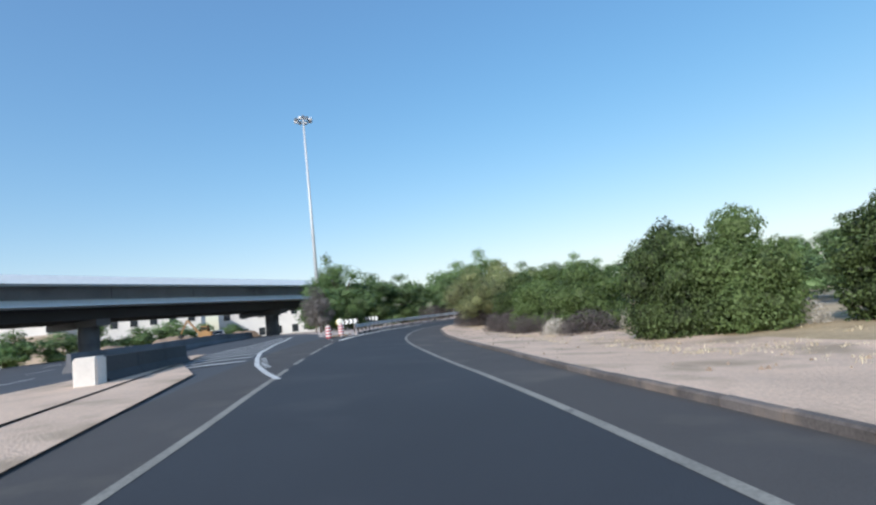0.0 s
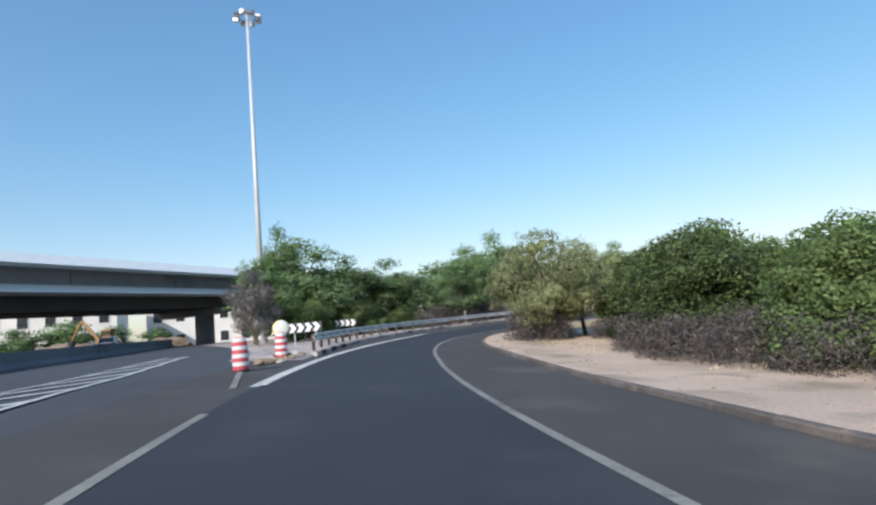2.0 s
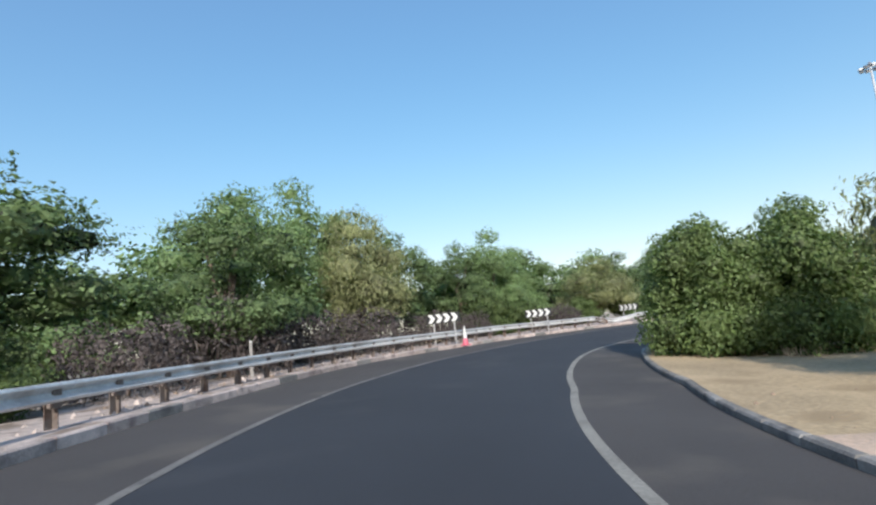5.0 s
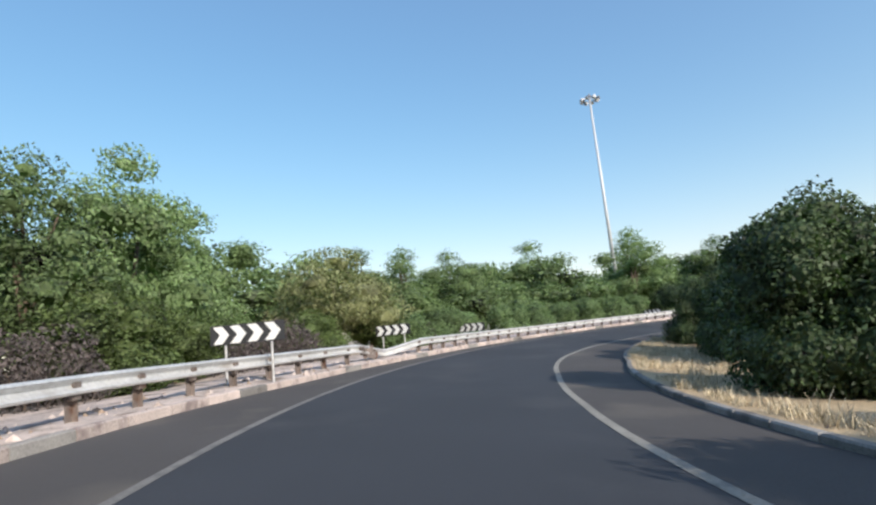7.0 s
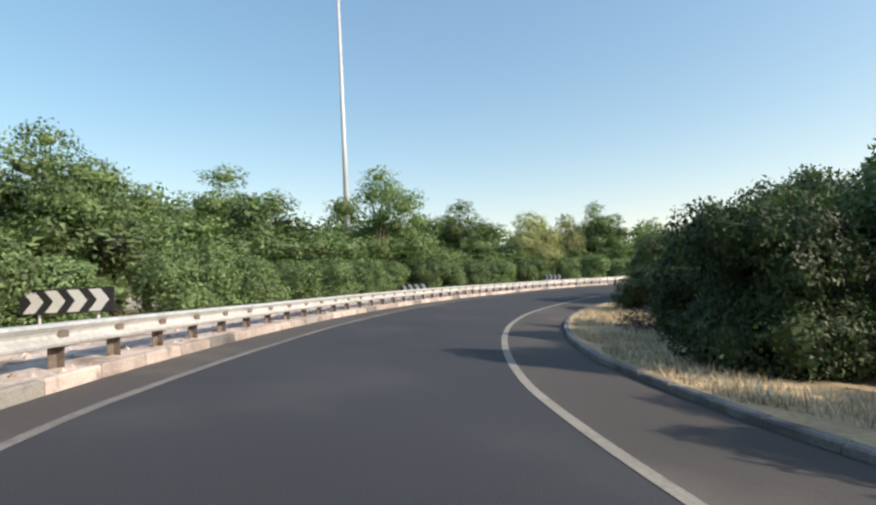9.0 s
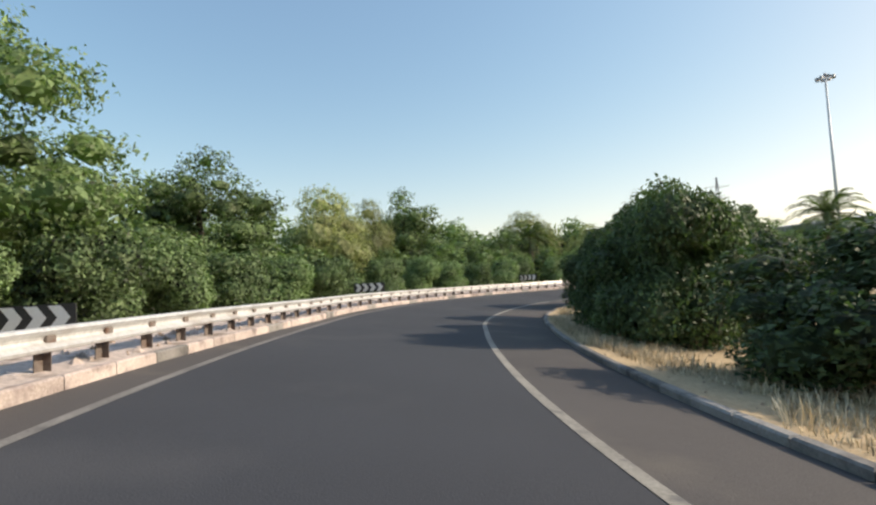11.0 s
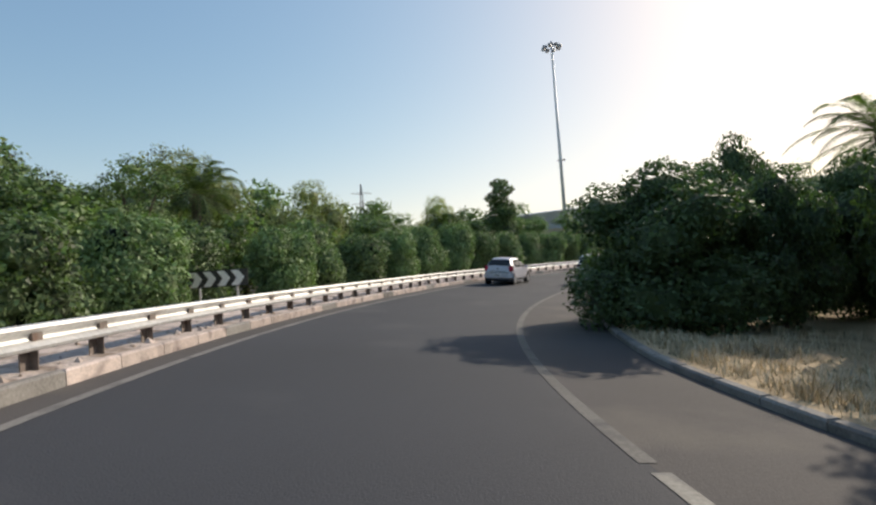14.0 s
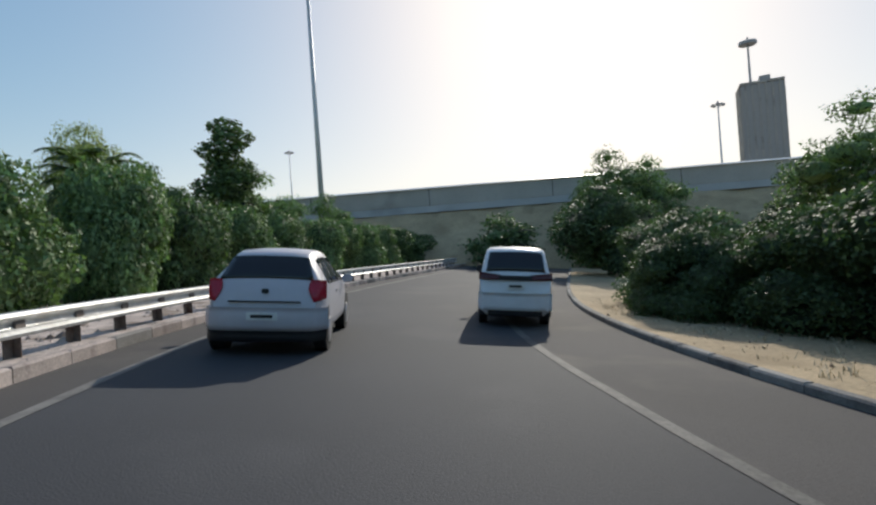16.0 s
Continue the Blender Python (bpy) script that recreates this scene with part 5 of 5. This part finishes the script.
def palm(x, y, height, seed, spread=2.6):
    g = random.Random(seed)
    ob = empty("date_palm", "date palm with a rough trunk and arching fronds", "palm tree", "palms", m=pose(x, y, level(x, y), 0, 0, g.uniform(0, 360)))
    bm = bmesh.new()
    for k in range(10):
        z0, z1 = height * 0.78 * k / 10, height * 0.78 * (k + 1) / 10
        tube(bm, (0, 0, z0), (0, 0, z1 + 0.03), 0.2, 0.25, 10)
    part("trunk", bm, "bark", ob)
    bm = bmesh.new()
    for k in range(14):
        a = 2.4 * k
        tube(bm, (0.16 * math.cos(a), 0.16 * math.sin(a), height * 0.72), (0.42 * math.cos(a), 0.42 * math.sin(a), height * 0.79), 0.07, 0.03, 6)
    part("boots", bm, "bark", ob, "cut frond stubs under the crown")
    for k in range(38):
        a, up = 2.4 * k + g.uniform(-0.2, 0.2), -0.5 + 1.75 * (k / 37) + g.uniform(-0.1, 0.1)
        long = spread * g.uniform(0.85, 1.1)
        across = Vector((-math.sin(a), math.cos(a), 0))
        pts = [Vector((math.cos(a) * long * q * math.cos(up * 0.75), math.sin(a) * long * q * math.cos(up * 0.75),
                       height * 0.79 + long * (math.sin(up) * q - 0.5 * q * q * q))) for q in (i / 34 for i in range(35))]
        v, f = [], []
        for i in range(1, 34):
            p, along = pts[i], (pts[i + 1] - pts[i - 1]).normalized()
            reach = 0.5 * math.sin(math.pi * (0.12 + 0.8 * i / 34)) * spread / 2.6
            n = len(v)
            v += [pts[i] - across * 0.02, pts[i] + across * 0.02, pts[i + 1] + across * 0.02, pts[i + 1] - across * 0.02]
            f.append((n, n + 1, n + 2, n + 3))
            for sgn in (-1, 1):
                n = len(v)
                tip = p + across * sgn * reach + along * reach * 0.75 - Vector((0, 0, 0.22 * reach + g.uniform(0, 0.08)))
                v += [p - along * 0.035, p + along * 0.035, tip]
                f.append((n, n + 1, n + 2))
        piece("frond", mesh_from("frond", v, f, "leaf_palm"), ob)
    return ob


# trees outside the bend, from the gore onwards
put("bare", -4.4, 52.4, 5.2, 1.9)
put("bare", -4.6, 58.5, 6.0, 2.0)
for x, y, h, r in ((-1.1, 61.7, 8.3, 5.0), (-2.2, 66.5, 10.4, 2.1), (3.6, 65.2, 7.2, 3.6), (8.0, 67.0, 6.9, 3.7), (15.8, 68.0, 6.5, 2.8), (19.0, 73.5, 8.6, 3.9), (24.5, 77.7, 10.7, 3.7), (32.3, 77.6, 7.9, 3.2),
                   (38.2, 76.5, 7.2, 2.8), (42.1, 76.3, 8.5, 3.0), (47.2, 77.3, 7.3, 3.2), (59.9, 73.4, 6.7, 2.8), (63.6, 71.0, 6.9, 3.0)):
    put("tree", x, y, h, r)
for x, y, h, r in ((70.5, 68.6, 7.3, 3.0), (79.5, 67.5, 7.0, 4.2), (87.7, 61.4, 9.6, 4.8), (84.1, 50.8, 9.2, 3.8), (93.6, 39.2, 8.5, 3.7), (101.9, 14.9, 10.0, 3.8), (97.7, 9.9, 5.4, 2.4),
                   (96.4, 4.8, 6.0, 2.6), (89.5, -17.9, 6.5, 3.0), (82.4, -23.6, 5.8, 1.9), (75.8, -32.2, 6.9, 2.6), (69.6, -38.2, 6.2, 2.6)):
    put("tree", x, y, h, r)
for x, y, h, r in ((26.6, 73.9, 8.5, 3.6), (53.0, 72.6, 6.1, 4.0), (96.5, 28.7, 8.2, 3.9), (99.8, 21.6, 8.6, 2.6), (100.2, -7.1, 9.6, 4.4), (93.0, -8.6, 7.2, 2.6), (84.5, -21.2, 7.2, 2.2)):
    put("wisp", x, y, h, r)
put("poplar", 78.5, -26.2, 9.5, 3.1)
palm(97.3, -2.4, 7.3, 71, 3.4)
palm(90.8, -24.5, 7.4, 72)
palm(67.9, 7.3, 7.2, 73, 3.1)
palm(84.0, -16.6, 5.3, 74, 2.0)
# woods behind them
g = random.Random(5)
for k in range(26):
    s = 72 + 6.4 * k
    p = at(s, -25 - g.uniform(0, 7))
    put("far", p.x, p.y, g.uniform(7.6, 9.6), g.uniform(3.8, 5.2))
for k in range(20):
    p = at(98 + 5.2 * k, -17 - g.uniform(0, 4))
    put("far", p.x, p.y, g.uniform(5.6, 7.4), g.uniform(3.2, 4.2))
# middle layer between hedge and trees
for k in range(25):
    s = 108 + 4.4 * k
    p = at(s, -11.4 - g.uniform(0, 1.8))
    put("far", p.x, p.y, g.uniform(3.4, 4.8), g.uniform(2.1, 2.7))
# dry shrubs and low bushes behind the guardrail
for x, y, h, r in ((15.4, 68.2, 3.3, 2.6), (19.7, 70.6, 2.9, 2.4), (23.7, 71.5, 2.8, 3.0), (30.5, 72.8, 2.4, 2.2), (35.3, 73.3, 2.1, 1.7), (46.3, 72.6, 2.2, 1.8), (57.4, 69.0, 1.8, 1.7), (11.4, 65.0, 2.4, 1.9), (42.8, 73.3, 1.9, 1.7)):
    put("dead", x, y, h, r)
for x, y, h, r in ((3.6, 59.7, 3.0, 2.0), (-0.2, 57.6, 3.2, 1.7), (-1.9, 54.9, 3.3, 1.8), (37.8, 73.7, 3.1, 2.1), (40.4, 73.2, 2.4, 1.7), (49.3, 72.4, 2.4, 1.8), (54.4, 70.8, 2.5, 1.8), (8.0, 62.8, 2.2, 1.5)):
    put("bush", x, y, h, r)
hedge_h = table((110, 2.0), (137, 2.3), (155, 2.5), (172, 2.7), (188, 3.2), (196, 3.8), (202, 3.4), (225, 3.2))
for k in range(41):
    s = 110 + 3.3 * k
    p = at(s, -7.9 - g.uniform(-0.25, 0.35))
    if any((p.x - x) ** 2 + (p.y - y) ** 2 < 4.4 for x, y in ((51.0, 68.9), (59.5, 65.9), (77.9, 50.8), (88.6, 32.0), (90.6, 10.2))):
        p = at(s, -9.1)
    put("hedge", p.x, p.y, hedge_h(s) * g.uniform(0.88, 1.1), g.uniform(1.5, 1.8))

# bushes on the island inside the loop: those beside the kerb
for x, y, h, r in ((5.6, 6.7, 4.05, 1.8), (7.1, 5.4, 4.1, 1.9), (11.1, 2.6, 4.2, 2.2), (8.5, 17.4, 3.7, 2.5), (9.1, 24.3, 3.5, 2.3), (11.1, 31.2, 4.2, 2.6), (25.7, 54.6, 4.5, 2.35), (26.6, 52.0, 4.7, 2.3), (35.9, 56.5, 3.8, 1.95), (42.5, 54.5, 4.0, 2.3), (46.0, 54.9, 3.4, 1.3), (52.3, 54.3, 3.3, 1.6), (55.6, 51.3, 3.3, 1.65),
                   (54.4, 50.4, 3.9, 1.5), (69.9, 37.9, 4.6, 2.2), (72.0, 35.1, 4.1, 2.0), (73.3, 30.9, 4.9, 2.2), (77.5, 24.5, 4.1, 2.2), (75.3, 19.8, 4.9, 2.0), (78.2, 13.3, 3.9, 2.4), (70.6, -4.2, 2.3, 1.6), (74.7, 8.4, 4.8, 1.9), (70.2, -1.4, 2.6, 1.8), (68.8, -5.9, 2.9, 1.9)):
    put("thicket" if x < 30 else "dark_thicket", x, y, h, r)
# and those further in
for x, y, h, r in ((11.6, 25.5, 3.4, 2.0), (14.8, 34.3, 5.0, 3.1), (15.1, 38.2, 4.3, 2.6), (46.5, 53.1, 4.1, 1.8), (51.1, 51.6, 4.4, 2.3), (54.1, 49.3, 4.4, 2.1), (55.9, 47.0, 4.9, 1.7),
                   (73.0, 16.2, 6.4, 2.3), (75.6, 13.4, 3.9, 1.4), (72.7, 12.2, 4.3, 2.0), (72.8, 6.4, 6.1, 1.9), (70.5, 1.0, 4.2, 2.2), (67.1, -3.9, 2.9, 1.7)):
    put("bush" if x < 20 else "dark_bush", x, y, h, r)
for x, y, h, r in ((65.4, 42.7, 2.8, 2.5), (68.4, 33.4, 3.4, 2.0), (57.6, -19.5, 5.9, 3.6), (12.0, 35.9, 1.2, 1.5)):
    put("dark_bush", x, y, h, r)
put("wisp", 9.9, 39.9, 5.9, 2.9)
put("wisp", 13.2, 41.8, 5.6, 2.4)
put("wisp", 19.8, 47.5, 5.4, 2.6)
put("tree", 48.8, -27.4, 9.6, 3.6)
put("tree", 44.7, -26.9, 9.0, 3.2)
put("tree", 59.5, -5.1, 6.7, 2.8)
for x, y, h, r in ((6.7, 14.4, 1.4, 1.5), (7.1, 17.5, 1.6, 1.4), (6.9, 21.6, 1.3, 1.0), (7.5, 24.0, 1.5, 1.2), (7.8, 26.2, 1.8, 1.4), (7.9, 28.8, 1.6, 1.4), (8.9, 31.2, 1.7, 1.4), (10.4, 33.4, 1.5, 1.3), (9.3, 40.3, 2.4, 1.7), (12.4, 38.6, 1.3, 0.9), (11.0, 42.2, 1.6, 1.5), (58.6, 49.6, 1.2, 1.9)):
    put("dead", x, y, h, r)
for x, y, h, r in ((5.9, 16.3, 1.1, 0.75), (7.6, 18.9, 1.0, 0.7), (9.2, 14.2, 1.2, 0.8), (11.2, 32.0, 1.0, 0.8), (8.6, 29.6, 0.9, 0.7), (9.0, 5.0, 1.1, 0.9)):
    put("pale", x, y, h, r)
# thin growth in the middle of the island
for x, y, h, r in ((28, 16, 4.4, 3.0), (33, 25, 4.6, 3.2), (41, 33, 4.4, 3.2), (47, 22, 4.6, 3.4), (38, 11, 4.2, 3.0), (30, 35, 4.4, 3.0), (59, 22, 4.6, 3.2), (61, 9, 4.4, 3.0), (24, 26, 4.2, 2.8)):
    put("far", x, y, h, r)
# far greenery by the main road and beyond the flyover
for x, y, h, r in ((-78, 96, 6.5, 4.0), (-66, 100, 6.0, 3.6), (-50, 106, 6.2, 3.4), (-88, 88, 7.0, 4.2), (-34, 114, 5.2, 3.0), (-60, 78, 4.6, 3.2), (4, 88, 8, 4.5), (13, 84, 8, 4.5), (23, 88, 8.5, 4.5), (-2, 96, 7, 4)):
    put("far", x, y, h, r, -0.5)
for x, y, h, r in ((-25, 108, 5.0, 3.2), (-30, 104, 6.2, 3.6), (-35, 101, 5.4, 3.4), (-40, 97, 6.6, 3.8), (-45, 94, 5.6, 3.4), (-50, 90, 6.4, 3.8), (-56, 86, 5.4, 3.6), (-20, 113, 4.4, 2.8), (-44, 74, 3.6, 2.6), (-52, 68, 4.2, 3.0)):
    put("far", x, y, h, r, -0.5)
# the embankment of the far flyover, and low growth at its foot
for x, y, h, r in ((62.2, -52.1, 3.4, 3.0), (58.7, -51.2, 2.8, 2.6), (54.6, -50.2, 3.1, 2.8), (50.2, -48.6, 2.6, 2.6), (45.9, -47.4, 3.2, 2.8), (41.0, -45.0, 2.7, 2.6), (66.5, -53.5, 3.0, 2.8)):
    put("far", x, y, h, r, -0.6)
for k in range(14):
    q = (k + 0.5) / 14
    put("far", 112 - 84 * q + g.uniform(0, 4), -70 + 55 * q + g.uniform(0, 3), g.uniform(3.6, 5.4), g.uniform(2.6, 3.6), -0.9)
for k in range(30):
    a = radians(-178 + 6.5 * k)
    put("far", 66 + 150 * math.cos(a), -10 + 165 * math.sin(a), g.uniform(6, 9), g.uniform(6, 8), -0.95)


# ---- dry grass on the island ----
def grass_tufts(name, count, s0, s1, lat0, lat1, seed, height, label, lift=0.06):
    g2 = random.Random(seed)
    v, f = [], []
    for k in range(count):
        s = g2.uniform(s0, s1)
        lat = KERB(s) + lat0 + (lat1 - lat0) * g2.random() ** 1.4
        if noise.noise((s * 0.25, lat * 0.4, 2.0)) < -0.12:
            continue
        p = at(s, lat)
        tall = height * (0.78 + 0.75 * noise.noise((s * 0.9, lat * 1.1, 7.0))) * g2.uniform(0.55, 1.1)
        for b in range(9):
            a, lean = g2.uniform(0, 2 * math.pi), g2.uniform(0.1, 1.0)
            hgt = tall * g2.uniform(0.45, 1.25)
            base = Vector((p.x + g2.uniform(-0.12, 0.12), p.y + g2.uniform(-0.12, 0.12), surf(s, lat) + lift))
            tip = base + Vector((math.cos(a) * lean * hgt, math.sin(a) * lean * hgt, hgt))
            w = Vector((-math.sin(a), math.cos(a), 0)) * g2.uniform(0.004, 0.01)
            i = len(v)
            bend = base.lerp(tip, 0.55) + Vector((-0.12 * math.cos(a) * hgt * lean, -0.12 * math.sin(a) * hgt * lean, 0.1 * hgt))
            v += [base - w, base + w, bend + w * 0.8, tip, bend - w * 0.8]
            f += [(i, i + 1, i + 2, i + 4), (i + 4, i + 2, i + 3)]
    ob = piece(name, mesh_from(name, v, f, "straw"))
    return tagged(ob, label, "grass", kind="stuff")


grass_tufts("dry_grass", 7600, 78, 172, 0.35, 5.0, 81, 0.3, "tufts of tall blond dry grass on the island")
grass_tufts("dry_grass", 2200, 0, 66, 2.6, 9.0, 82, 0.16, "thin dry grass on the sandy verge")
grass_tufts("dry_grass", 1800, 104, 180, 0.3, 1.6, 83, 0.26, "low dry grass along the kerb")
grass_tufts("dry_grass", 500, 172, 200, 0.6, 5.0, 85, 0.16, "sparse dry grass at the end of the island")


grass_tufts("dry_grass", 110, 43.5, 47.5, -8.9, -8.1, 84, 0.24, "dry weeds between the drums at the gore", -0.03)


def pebbles(count, s0, s1, lat0, lat1, seed, label, edge=KERB, most=0.07, material="rubble"):
    g4 = random.Random(seed)
    v, f = [], []
    for k in range(count):
        s = g4.uniform(s0, s1)
        lat = edge(s) + lat0 + (lat1 - lat0) * g4.random()
        p, d = at(s, lat), 0.02 + most * g4.random() ** 3
        z = surf(s, lat) + 0.11
        i = len(v)
        a0 = g4.uniform(0, 6.3)
        ring = [(p.x + d * g4.uniform(0.7, 1.2) * math.cos(a0 + 1.257 * j), p.y + d * g4.uniform(0.7, 1.2) * math.sin(a0 + 1.257 * j), z - 0.03) for j in range(5)]
        v += ring + [(p.x + g4.uniform(-0.2, 0.2) * d, p.y + g4.uniform(-0.2, 0.2) * d, z + d * 0.7)]
        f += [(i + j, i + (j + 1) % 5, i + 5) for j in range(5)]
    return tagged(piece("pebbles", mesh_from("pebbles", v, f, material)), label, "stones", kind="stuff")


pebbles(900, 0, 70, 0.3, 6.0, 91, "scattered small brown stones and clods on the sand")
pebbles(700, 78, 195, 0.2, 3.0, 92, "small brown stones and clods along the island kerb")
pebbles(2600, 58, 200, -1.9, -0.15, 93, "pale broken stones and clods on the strip under the guardrail", left_kerb, 0.13, "verge_dust")
pebbles(900, 70, 200, -2.2, -0.3, 94, "brown clods on the strip under the guardrail", left_kerb, 0.1, "rubble")


# ---- kerb stones, piece by piece ----
def kerb_run(name, label, lat_of, s0, s1, meshes, z, inner):
    ob = empty(name, label, "kerb", kind="structure")
    k, s = 0, s0
    while s < s1:
        a, b = at(s, lat_of(s)), at(s + 1, lat_of(s + 1))
        d = b - a
        lift = surf(s + 0.5, lat_of(s + 0.5))
        c = (a + b) / 2
        wob = math.sin(k * 12.9) * 0.008
        piece("kerb_stone", meshes(s, k), ob, "", Matrix.LocRotScale((c.x, c.y, z + wob + lift), Euler((0, 0, math.atan2(d.y, d.x))), (d.length * 0.995, 1, 1)))
        k += 1
        s += 1.0
    return ob


earthy_stone, grey_stone, pale_stone, black_stone = stone_mesh("kerb_earthy"), stone_mesh("kerb"), stone_mesh("kerb_pale"), stone_mesh("kerb_black")
kerb_run("kerb_inner", "weathered grey kerb round the inner island", lambda s: KERB(s) + 0.07, -20, 232, lambda s, k: earthy_stone if s < 62 else grey_stone, -0.05, True)
kerb_run("kerb_outer", "dusty kerb under the guardrail, once painted black and white", left_kerb, 46.6, 230,
         lambda s, k: (black_stone if k % 2 else pale_stone) if s < 52 else (grey_stone if k % 5 == 3 else pale_stone), 0.0, False)
